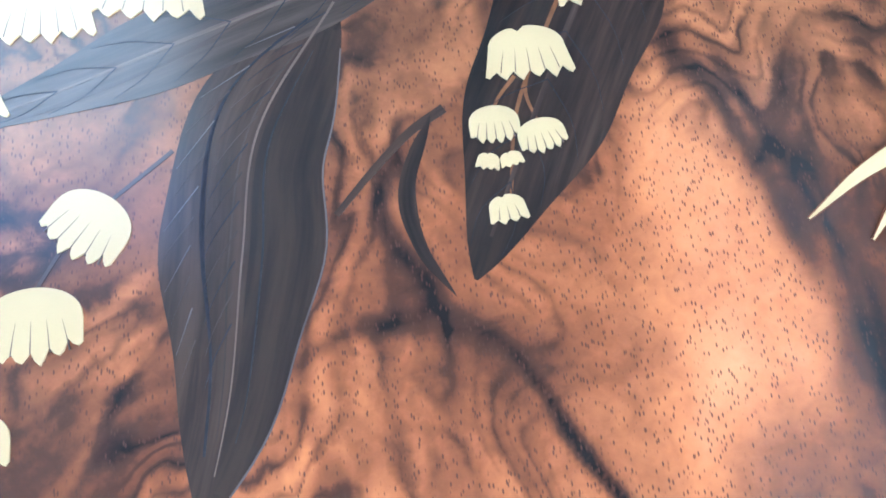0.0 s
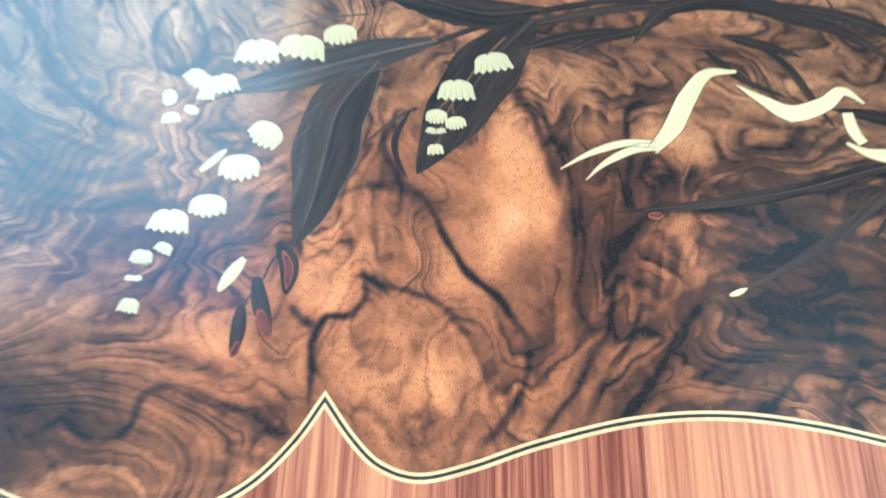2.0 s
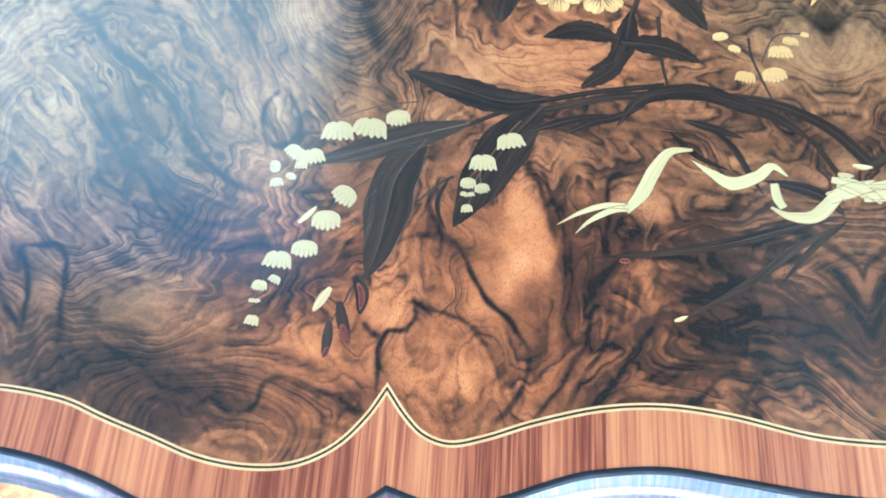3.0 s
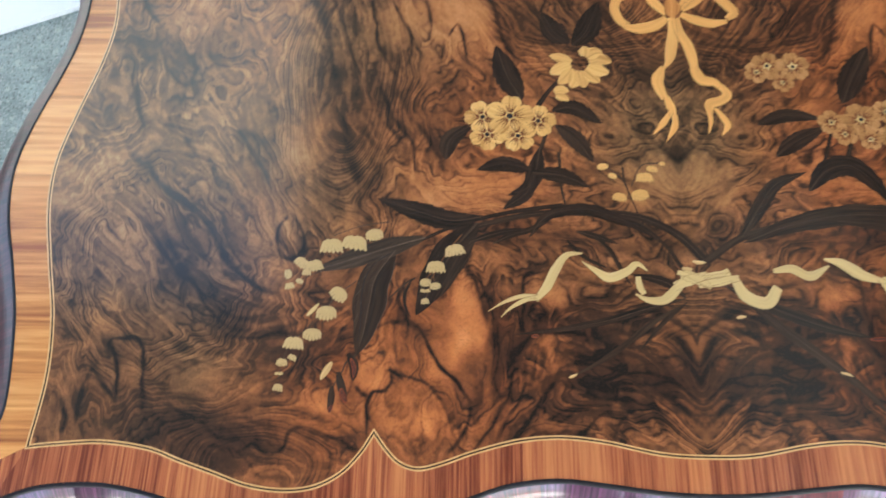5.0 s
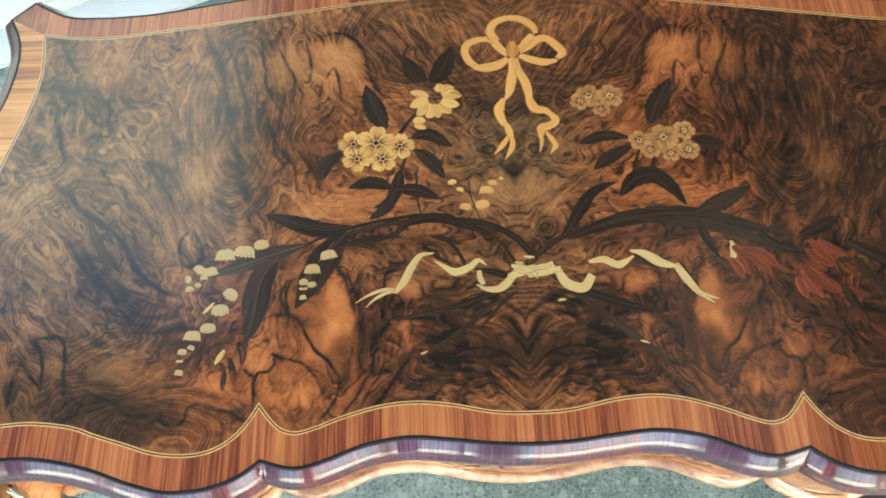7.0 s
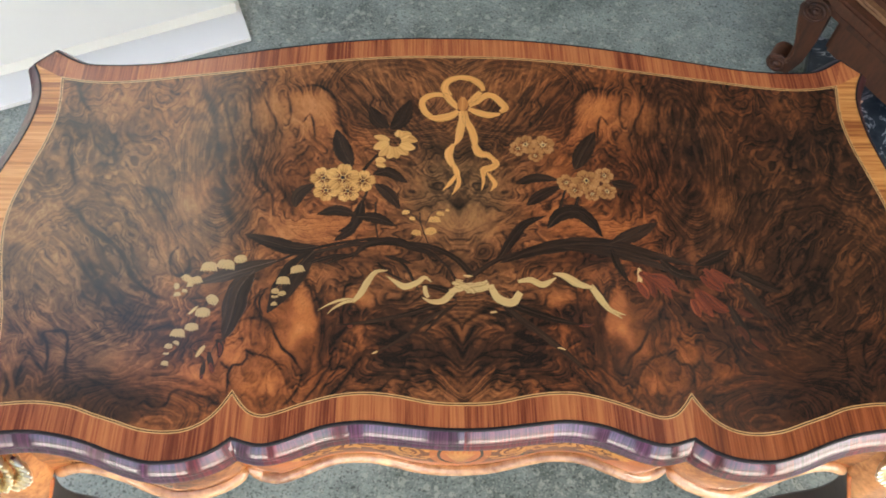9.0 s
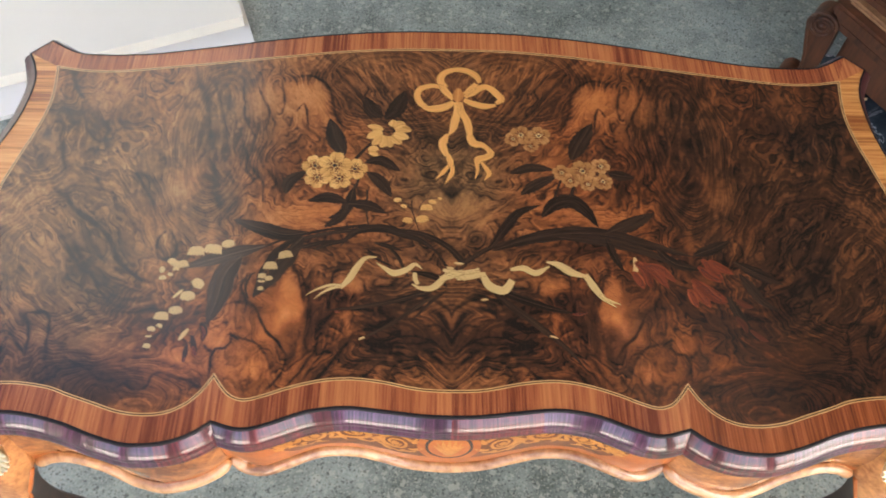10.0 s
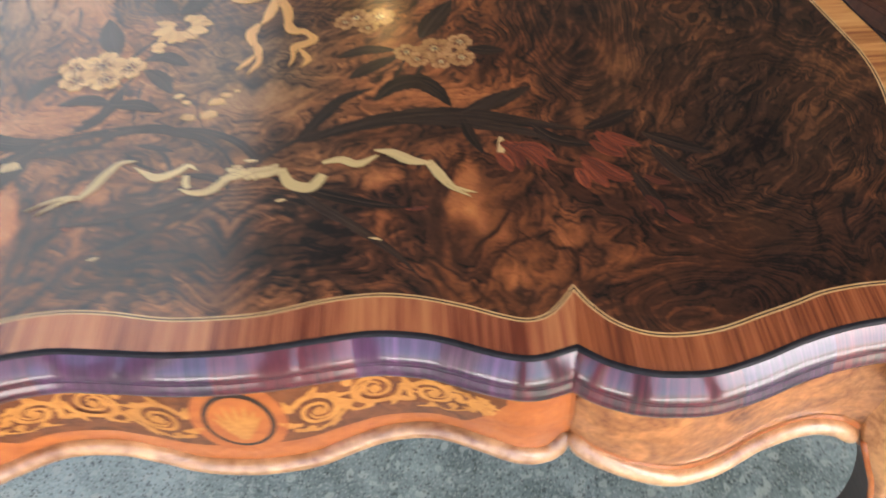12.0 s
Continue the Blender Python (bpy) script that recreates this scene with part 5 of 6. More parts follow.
bud([(0.298, 0.155), (0.308, 0.146), (0.323, 0.137)], 0.0054, red)
bud([(0.284, 0.146), (0.295, 0.134), (0.308, 0.126)], 0.0047, red)
bud([(0.274, 0.129), (0.289, 0.116), (0.309, 0.104)], 0.0061, red)
bud([(0.275, 0.123), (0.284, 0.105), (0.29, 0.093)], 0.0058, red)
bud([(0.281, 0.126), (0.297, 0.105), (0.31, 0.1)], 0.0061, red)
bud([(0.269, 0.116), (0.272, 0.105), (0.275, 0.093)], 0.0052, red)
bud([(0.316, 0.082), (0.323, 0.072), (0.325, 0.062)], 0.0039, dim_red)
bud([(0.329, 0.066), (0.337, 0.058), (0.346, 0.052)], 0.0032, dim_red)
bud([(0.32, 0.103), (0.329, 0.097), (0.338, 0.094)], 0.0039, dim_red)
bud([(-0.087, 0.341), (-0.097, 0.345), (-0.107, 0.348)], 0.0052, gold)
bud([(-0.088, 0.338), (-0.097, 0.334), (-0.107, 0.328)], 0.0063, gold)
bud([(-0.086, 0.333), (-0.093, 0.324), (-0.1, 0.317)], 0.006, gold)
bud([(-0.084, 0.331), (-0.085, 0.321), (-0.089, 0.313)], 0.0063, gold)
bud([(-0.08, 0.331), (-0.078, 0.321), (-0.077, 0.313)], 0.006, gold)
bud([(-0.076, 0.332), (-0.069, 0.325), (-0.063, 0.319)], 0.0063, gold)
bud([(-0.073, 0.336), (-0.064, 0.332), (-0.054, 0.329)], 0.0063, gold)
bud([(-0.072, 0.341), (-0.063, 0.344), (-0.051, 0.341)], 0.0063, gold)
bud([(-0.074, 0.346), (-0.066, 0.351), (-0.059, 0.352)], 0.0063, gold)
bud([(-0.076, 0.347), (-0.075, 0.354), (-0.076, 0.358)], 0.0057, gold)
bud([(-0.104, 0.308), (-0.098, 0.311), (-0.091, 0.309)], 0.0044, gold)
bud([(-0.103, 0.304), (-0.097, 0.303), (-0.091, 0.3)], 0.004, gold)
bell(-0.293, 0.157, 0.018, 0)
bell(-0.274, 0.16, 0.0205, -8)
bell(-0.258, 0.167, 0.0151, 8)
bell(-0.316, 0.141, 0.0138, -35)
bell(-0.306, 0.139, 0.0133, 12)
bell(-0.312, 0.133, 0.0072, 0)
bell(-0.327, 0.131, 0.0084, -80)
bell(-0.317, 0.125, 0.0066, -20)
bell(-0.325, 0.121, 0.0077, 10)
bell(-0.284, 0.114, 0.0154, -38)
bud([(-0.3085, 0.0955), (-0.304, 0.1005), (-0.2995, 0.1060)], 0.0017, holly)
bell(-0.293, 0.098, 0.0171, 0)
bell(-0.303, 0.08, 0.0154, 0)
bell(-0.317, 0.073, 0.0155, -5)
bell(-0.325, 0.057, 0.0088, -5)
bell(-0.317, 0.061, 0.007, -25)
bell(-0.328, 0.048, 0.0035, 0)
bell(-0.325, 0.048, 0.0035, 10)
bell(-0.326, 0.037, 0.0077, -10)
bell(-0.191, 0.154, 0.0157, 12)
bell(-0.206, 0.139, 0.0149, 0)
bell(-0.214, 0.125, 0.0094, 0)
bell(-0.206, 0.122, 0.009, 10)
bell(-0.216, 0.118, 0.0041, -15)
bell(-0.212, 0.118, 0.0041, 10)
bell(-0.214, 0.109, 0.0066, 5)
bell(-0.057, 0.224, 0.0078, -20)
bell(-0.065, 0.233, 0.0096, 10)
bell(-0.03, 0.223, 0.0138, 0)
bell(-0.035, 0.206, 0.015, 10)
bell(-0.052, 0.204, 0.012, -10)
bell(-0.023, 0.231, 0.0096, -10)
bell(-0.014, 0.236, 0.0054, -10)
blossom(0.088, 0.337, 0.0138, tan)
blossom(0.111, 0.336, 0.0144, tan)
blossom(0.078, 0.33, 0.0108, tan)
blossom(0.1, 0.319, 0.0092, tan)
blossom(0.136, 0.278, 0.0115, tan)
blossom(0.162, 0.281, 0.0155, tan)
blossom(0.185, 0.289, 0.0115, tan)
blossom(0.186, 0.265, 0.0115, tan)
blossom(0.146, 0.266, 0.0103, tan)
blossom(0.167, 0.261, 0.0098, tan)
blossom(-0.168, 0.282, 0.0155, gold)
blossom(-0.164, 0.264, 0.0148, gold)
blossom(-0.119, 0.278, 0.0149, gold)
blossom(-0.137, 0.263, 0.0148, gold)
blossom(-0.144, 0.283, 0.0196, gold)
ribbon([(-0.163, 0.101), (-0.15, 0.109), (-0.136, 0.114), (-0.123, 0.114)], [0.0003, 0.0019, 0.0019], holly)
ribbon([(-0.153, 0.096), (-0.145, 0.104), (-0.133, 0.111), (-0.123, 0.113)], [0.0003, 0.0019, 0.0022], holly)
ribbon([(-0.125, 0.111), (-0.116, 0.122), (-0.108, 0.138), (-0.099, 0.15), (-0.086, 0.152)], [0.0024, 0.0042, 0.0042, 0.003, 0.0009], holly)
ribbon([(-0.087, 0.145), (-0.076, 0.137), (-0.065, 0.131), (-0.051, 0.136), (-0.042, 0.143), (-0.034, 0.137)], [0.0003, 0.0025, 0.0044, 0.0039, 0.003, 0.0006], holly)
ribbon([(-0.042, 0.132), (-0.041, 0.123), (-0.038, 0.117)], [0.0024, 0.003, 0.0024], holly)
ribbon([(-0.045, 0.117), (-0.035, 0.112), (-0.021, 0.113), (-0.007, 0.127)], [0.0008, 0.0033, 0.0044, 0.0038], holly)
ribbon([(-0.013, 0.124), (0.001, 0.13), (0.014, 0.134)], [0.0037, 0.0047, 0.0032], holly)
ribbon([(-0.007, 0.134), (0.011, 0.129), (0.033, 0.133)], [0.0033, 0.0049, 0.0038], holly)
ribbon([(0.006, 0.125), (0.022, 0.128), (0.039, 0.132)], [0.0026, 0.0042, 0.0026], holly)
ribbon([(-0.01, 0.136), (0.003, 0.133), (0.016, 0.123)], [0.0021, 0.0037, 0.0021], holly)
ribbon([(0.011, 0.133), (0.025, 0.135), (0.031, 0.139)], [0.0017, 0.0033, 0.0017], holly)
ribbon([(0.035, 0.131), (0.043, 0.116), (0.059, 0.111), (0.069, 0.124)], [0.0037, 0.0053, 0.0053, 0.0042], holly)
ribbon([(0.067, 0.138), (0.082, 0.14), (0.096, 0.134), (0.112, 0.143)], [0.0021, 0.0042, 0.0042, 0.0011], holly)
ribbon([(0.109, 0.149), (0.123, 0.145), (0.138, 0.135), (0.154, 0.13), (0.156, 0.128)], [0.0011, 0.0044, 0.0055, 0.0039, 0.0011], holly)
ribbon([(0.152, 0.133), (0.162, 0.115), (0.17, 0.103), (0.184, 0.091)], [0.0037, 0.0047, 0.0032, 0.0005], holly)
ribbon([(0.166, 0.108), (0.175, 0.1), (0.189, 0.095)], [0.0011, 0.0026, 0.0005], holly)
ribbon([(-0.009, 0.415), (-0.015, 0.429), (-0.009, 0.442), (0.007, 0.448), (0.023, 0.445), (0.034, 0.435), (0.037, 0.425)], [0.0054, 0.0054, 0.0048, 0.0042, 0.0048, 0.0054, 0.003], satin)
ribbon([(0.033, 0.423), (0.025, 0.413), (0.017, 0.403)], [0.0036, 0.0048, 0.0036], satin)
ribbon([(-0.015, 0.425), (-0.009, 0.41), (0.003, 0.395)], [0.0046, 0.0052, 0.004], satin)
ribbon([(-0.01, 0.415), (-0.025, 0.418), (-0.04, 0.413), (-0.045, 0.402), (-0.041, 0.388), (-0.033, 0.38)], [0.004, 0.004, 0.0046, 0.0046, 0.0046, 0.004], satin)
ribbon([(-0.037, 0.38), (-0.025, 0.378), (-0.01, 0.381), (0.003, 0.39)], [0.003, 0.006, 0.006, 0.0036], satin)
ribbon([(0.017, 0.399), (0.028, 0.407), (0.04, 0.417), (0.05, 0.416), (0.06, 0.405), (0.065, 0.396), (0.058, 0.389)], [0.003, 0.0048, 0.0048, 0.0048, 0.0054, 0.0054, 0.003], satin)
ribbon([(0.016, 0.394), (0.029, 0.388), (0.043, 0.384), (0.058, 0.386)], [0.0034, 0.0052, 0.0052, 0.0023], satin)
ribbon([(0.007, 0.39), (0.007, 0.374), (0.004, 0.356), (0.001, 0.343), (-0.004, 0.334)], [0.004, 0.0046, 0.0058, 0.0052, 0.0012], satin)
ribbon([(-0.005, 0.336), (-0.011, 0.322), (-0.01, 0.312), (-0.006, 0.301)], [0.0023, 0.0058, 0.0052, 0.0035], satin)
ribbon([(-0.005, 0.304), (-0.001, 0.29), (-0.001, 0.283)], [0.0028, 0.0044, 0.0028], satin)
ribbon([(-0.002, 0.288), (-0.01, 0.276), (-0.019, 0.265)], [0.0022, 0.0033, 0.0006], satin)
ribbon([(0.001, 0.285), (0, 0.273), (-0.008, 0.258)], [0.0027, 0.0033, 0.0005], satin)
ribbon([(0.011, 0.39), (0.013, 0.374), (0.019, 0.36), (0.022, 0.346), (0.023, 0.332)], [0.0035, 0.0046, 0.0052, 0.0052, 0.0035], satin)
ribbon([(0.022, 0.335), (0.028, 0.322), (0.039, 0.319), (0.046, 0.311)], [0.0046, 0.0058, 0.0046, 0.0029], satin)
ribbon([(0.044, 0.316), (0.049, 0.306), (0.043, 0.3), (0.033, 0.296), (0.032, 0.287)], [0.0029, 0.0046, 0.0046, 0.0052, 0.0029], satin)
ribbon([(0.031, 0.29), (0.032, 0.279), (0.029, 0.266)], [0.0028, 0.0022, 0.0006], satin)
ribbon([(0.037, 0.292), (0.043, 0.282), (0.046, 0.274), (0.04, 0.264)], [0.0016, 0.0033, 0.0033, 0.0005], satin)
ribbon([(0.01, 0.414), (0.009, 0.408), (0.009, 0.402), (0.008, 0.395), (0.008, 0.39)], [0.0024, 0.0066, 0.0078, 0.0066, 0.0024], goldwood)


# ---- the table's apron, drawer, legs and mounts ----
AP_TOP = H - 0.037
FRONT = np.vstack([RUNS_OUT[-2][:-1], RUNS_OUT[-1][:-1], RUNS_OUT[0][:-1], RUNS_OUT[1]])   # left corner to right corner
FRONT_IN = FRONT + np.array([0, 0.004])
LOW_X = [0, 0.038, 0.055, 0.07, 0.10, 0.118, 0.134, 0.15, 0.168, 0.19, 0.212, 0.225, 0.238, 0.246, 0.2495, 0.253, 0.262, 0.275, 0.291, 0.314, 0.34, 0.365, 0.38, 0.40, 0.43, 0.45, 0.469, 0.482, 0.495, 0.510]
LOW_Z = [0.581, 0.584, 0.588, 0.596, 0.609, 0.614, 0.619, 0.622, 0.622, 0.620, 0.613, 0.608, 0.607, 0.618, 0.634, 0.632, 0.625, 0.620, 0.614, 0.603, 0.592, 0.587, 0.590, 0.601, 0.608, 0.607, 0.600, 0.590, 0.574, 0.556]


def low(x):
    return np.interp(np.abs(x), LOW_X, LOW_Z)


def front_panel(name, x0, x1, material, label, parent, top=None, rise=0.0, proud=0.0, depth=0.016, bulge=0.006):
    """A bowed panel of the apron between x0 and x1, from top down to the shaped lower edge."""
    p = np.array([(x, front_y(x)) for x in np.linspace(x0, x1, 160)])
    k = 7
    verts = []
    for q in p:
        zt, zl = (AP_TOP if top is None else top), float(low(q[0])) + rise
        for m in range(k):
            f = m / (k - 1)
            verts.append((q[0], q[1] - proud - bulge * math.sin(math.pi * f) , zt + (zl - zt) * f))
        for m in range(k - 1, -1, -1):
            f = m / (k - 1)
            verts.append((q[0], q[1] + depth, zt + (zl - zt) * f))
    kk = 2 * k
    n = len(p)
    faces = [(i * kk + m, i * kk + (m + 1) % kk, (i + 1) * kk + (m + 1) % kk, (i + 1) * kk + m) for i in range(n - 1) for m in range(kk)]
    faces += [tuple(range(kk - 1, -1, -1)), tuple(range((n - 1) * kk, n * kk))]
    return mesh_ob(name, verts, faces, material, parent, label, None, False)


def front_y(x):
    return float(np.interp(x, FRONT_IN[:, 0], FRONT_IN[:, 1]))


def on_drawer(x, f, proud):
    """A point of the drawer front: f from its top (0) to its lower edge (1)."""
    zl = float(low(x))
    return (x, front_y(x) - 0.006 * math.sin(math.pi * f) - proud, AP_TOP + (zl - AP_TOP) * f)


def drawer_band(name, pts, hw, proud, material, parent, n=24):
    """A strip of inlay on the drawer front; pts are (x, f)."""
    c = spline(pts, n)
    sc = np.array([1.0, 0.12])
    d = normals(c * sc)
    hw = np.asarray(hw, float) * np.ones(n + 1)
    a = c * sc + d * hw[:, None]
    b = c * sc - d * hw[:, None]
    verts = [on_drawer(q[0], q[1] / 0.12, proud) for q in a] + [on_drawer(q[0], q[1] / 0.12, proud) for q in b]
    k = n + 1
    return mesh_ob(name, verts, [(i, i + 1, k + i + 1, k + i) for i in range(n)], material, parent)


apron_left = front_panel("apron_panel", -0.506, -0.2503, apron_wood, "amber burl veneered apron", writing_table)
apron_right = front_panel("apron_panel", 0.2503, 0.506, apron_wood, "amber burl veneered apron", writing_table)
drawer = front_panel("drawer", -0.2497, 0.2497, border_wood, "bow-fronted drawer with arabesque marquetry", writing_table)
xs = np.linspace(-0.2, 0.2, 90)
gv = []
for f in (0.02, 0.25, 0.5, 0.68):
    gv += [on_drawer(x, f * (1.0 if abs(x) < 0.17 else 1.0 - (abs(x) - 0.17) / 0.05 * (f > 0.1)), 0.0006) for x in xs]
mesh_ob("drawer_ground", gv, [(r * 90 + i, r * 90 + i + 1, (r + 1) * 90 + i + 1, (r + 1) * 90 + i) for r in range(3) for i in range(89)], ground_wood, drawer, "dark veneer ground")
for side in (-1, 1):
    for cx, cf, rr in ((0.060, 0.40, 0.020), (0.104, 0.30, 0.021), (0.147, 0.36, 0.018), (0.180, 0.36, 0.010)):
        for turns, wide in ((1.6, 0.0021), (0.9, 0.0015)):
            pts = []
            for i in range(16):
                a = i / 15 * turns * 2 * math.pi + cx * 60
                r = rr * (1 - 0.72 * i / 15)
                pts.append((side * (cx + r * math.cos(a)), cf + r * math.sin(a) / 0.12))
            drawer_band("arabesque_scroll", pts, wide * np.linspace(1.2, 0.7, 49), 0.0011, arabesque, drawer, 48)
        drawer_band("arabesque_leaf", [(side * (cx - 0.004), cf), (side * (cx + 0.005), cf + 0.01)], [0.001, 0.004, 0.006, 0.004, 0.001], 0.0013, arabesque, drawer, 4)
        for k in range(7):
            a = k * 0.95 + cx * 40
            p0 = (cx + rr * 0.95 * math.cos(a), cf + rr * 0.95 * math.sin(a) / 0.12)
            p1 = (cx + rr * 1.6 * math.cos(a + 0.5), cf + rr * 1.35 * math.sin(a + 0.5) / 0.12)
            drawer_band("arabesque_leaf", [(side * p0[0], p0[1]), (side * (p0[0] + p1[0]) / 2, (p0[1] + p1[1]) / 2 + 0.02), (side * p1[0], p1[1])], [0.0015, 0.0034, 0.0042, 0.0032, 0.002, 0.0014, 0.0008], 0.0012, arabesque, drawer, 6)
    drawer_band("arabesque_stem", [(side * 0.038, 0.55), (side * 0.062, 0.6), (side * 0.088, 0.38), (side * 0.112, 0.12), (side * 0.135, 0.3), (side * 0.155, 0.56), (side * 0.188, 0.35)], np.linspace(0.002, 0.0008, 41), 0.00105, arabesque, drawer, 40)
for rr, proud, wood, name, label in ((0.036, 0.0013, border_wood, "medallion_field", "orange oval border"), (0.0272, 0.0015, dark, "medallion_rim", "dark oval rim"), (0.0236, 0.0018, border_wood, "medallion", "orange oval medallion")):
    oval = [on_drawer(rr * math.cos(a), 0.40 + 9.9 * rr * math.sin(a), proud) for a in np.linspace(0, 2 * math.pi, 40, endpoint=False)]
    mesh_ob(name, oval + [on_drawer(0, 0.40, proud)], [((i + 1) % 40, i, 40) for i in range(40)], wood, drawer, label)
for a in np.linspace(-1.25, 1.25, 7):
    drawer_band("medallion_shell", [(0.002 * math.sin(a), 0.58), (0.012 * math.sin(a), 0.42), (0.019 * math.sin(a), 0.40 - 0.17 * math.cos(a))], [0.0008, 0.0014, 0.002, 0.0026, 0.0026, 0.0016, 0.0004], 0.0022, arabesque, drawer, 6)

for panel, sgn in ((apron_left, -1), (apron_right, 1)):
    line = [(sgn * x, 0.86) for x in np.linspace(0.256, 0.488, 12)]
    drawer_band("orange_band", line, 0.0052, 0.0006, border_wood, panel, 60)


def lip(x0, x1, parent):
    """The rounded bead along the shaped lower edge."""
    xs = np.linspace(x0, x1, 70)
    path = [(x, front_y(x) - 0.001, float(low(x)) + 0.004) for x in xs]
    swell = 0.0104 * np.clip(np.minimum(xs - x0, x1 - xs) / 0.012 + 0.55, 0, 1)
    tube("apron_lip", path, list(swell), lip_wood, parent, "polished bead on the lower edge", 14, 0.85)


lip(-0.2490, 0.2490, drawer)
lip(0.2510, 0.490, writing_table)
lip(-0.490, -0.2510, writing_table)


def rail(name, pts, z0, label):
    p = spline(pts, 60)
    sweep(name, p, [(0, AP_TOP), (0, z0), (-0.018, z0), (-0.018, AP_TOP)], apron_wood, writing_table, label, smooth=False)


rail("side_rail", [(0.52, 0.02), (0.525, 0.09), (0.545, 0.18), (0.547, 0.225), (0.53, 0.315), (0.523, 0.41)], 0.61, "veneered side apron")
rail("side_rail", [(-0.523, 0.41), (-0.53, 0.315), (-0.547, 0.225), (-0.545, 0.18), (-0.525, 0.09), (-0.52, 0.02)], 0.61, "veneered side apron")
rail("back_rail", [(0.50, 0.445), (0.42, 0.445), (0.31, 0.463), (0.157, 0.49), (0, 0.499), (-0.157, 0.49), (-0.31, 0.463), (-0.42, 0.445), (-0.50, 0.445)], 0.61, "veneered back apron")


def cabriole_leg(sx, sy, y0):
    """A cabriole leg whose knee flows out of the apron and that sweeps out to a small square foot: veneered, its inner
    faces darkened with painted shade.
    """
    # height, inner edge, outer edge, front, back, how far the front rolls back into the apron, width of that roll
    prof = [(0.724, 0.486, 0.548, 0.016, -0.024, 0.006, 0.030), (0.68, 0.485, 0.560, 0.028, -0.022, 0.018, 0.036), (0.64, 0.486, 0.570, 0.036, -0.016, 0.026, 0.034), (0.60, 0.490, 0.576, 0.040, -0.008, 0.024, 0.024),
            (0.57, 0.500, 0.577, 0.041, -0.004, 0.014, 0.014), (0.54, 0.511, 0.577, 0.041, -0.001, 0.007, 0.008), (0.48, 0.526, 0.574, 0.038, -0.003, 0.004, 0.004), (0.40, 0.5375, 0.5765, 0.031, -0.011, 0.003, 0.003),
            (0.30, 0.540, 0.576, 0.014, -0.026, 0.003, 0.003), (0.20, 0.5405, 0.5735, -0.002, -0.038, 0.003, 0.003), (0.10, 0.542, 0.574, -0.004, -0.040, 0.003, 0.003), (0.03, 0.547, 0.585, 0.007, -0.035, 0.003, 0.003), (0.0, 0.551, 0.593, 0.015, -0.031, 0.003, 0.003)]
    c = spline(prof, 48)
    verts = []
    for z, xi, xo, yf, yb, roll, wide in c:
        section = [(xi, yb + 0.003), (xi, yf - roll)]
        section += [(xi + wide * f, yf - roll * (1 - math.sin(f * math.pi / 2)) ** 1.2) for f in (0.25, 0.5, 0.75, 1.0)]
        section += [(xo - 0.003, yf), (xo, yf - 0.003), (xo, yb + 0.003), (xo - 0.003, yb), (xi + 0.003, yb)]
        verts += [(sx * x, y0 + sy * y, max(z, 0.0)) for x, y in section]
    n, sides = len(c), 11
    faces = [(i * sides + j, (i + 1) * sides + j, (i + 1) * sides + (j + 1) % sides, i * sides + (j + 1) % sides) for i in range(n - 1) for j in range(sides)]
    faces += [tuple(range(sides)), tuple(range(n * sides - 1, (n - 1) * sides - 1, -1))]
    leg = mesh_ob("leg", verts, faces, [leg_wood, leg_shade], writing_table)
    for p in leg.data.polygons[:(n - 1) * sides]:
        j = p.index % sides
        p.use_smooth = j in (1, 2, 3, 4, 5)
        # the shade on the inner faces is put into their colour
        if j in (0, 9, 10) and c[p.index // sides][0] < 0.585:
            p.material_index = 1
    bm = bmesh.new()
    bm.from_mesh(leg.data)
    bmesh.ops.recalc_face_normals(bm, faces=bm.faces)
    bm.to_mesh(leg.data)
    bm.free()
    rim = [(sx * (xi + 0.001), y0 + sy * (yf - roll), max(z, 0.004)) for z, xi, xo, yf, yb, roll, wide in c if z < 0.605]
    tube("leg_bead", rim, [0.0035] * len(rim), border_wood, leg, "orange bead along the inner edge", 8)
    return leg


def lobe_mesh():
    """One pointed, ribbed lobe of cast acanthus."""
    bm = bmesh.new()
    bmesh.ops.create_icosphere(bm, subdivisions=2, radius=1.0)
    for v in bm.verts:
        t = 1 - 0.35 * v.co.z
        v.co = Vector((0.0056 * v.co.x * t, 0.0042 * v.co.y * t, 0.0165 * v.co.z))
    me = bpy.data.meshes.new("acanthus_lobe")
    bm.to_mesh(me)
    bm.free()
    me.materials.append(gilt)
    me.polygons.foreach_set("use_smooth", [True] * len(me.polygons))
    return me


LOBE = lobe_mesh()


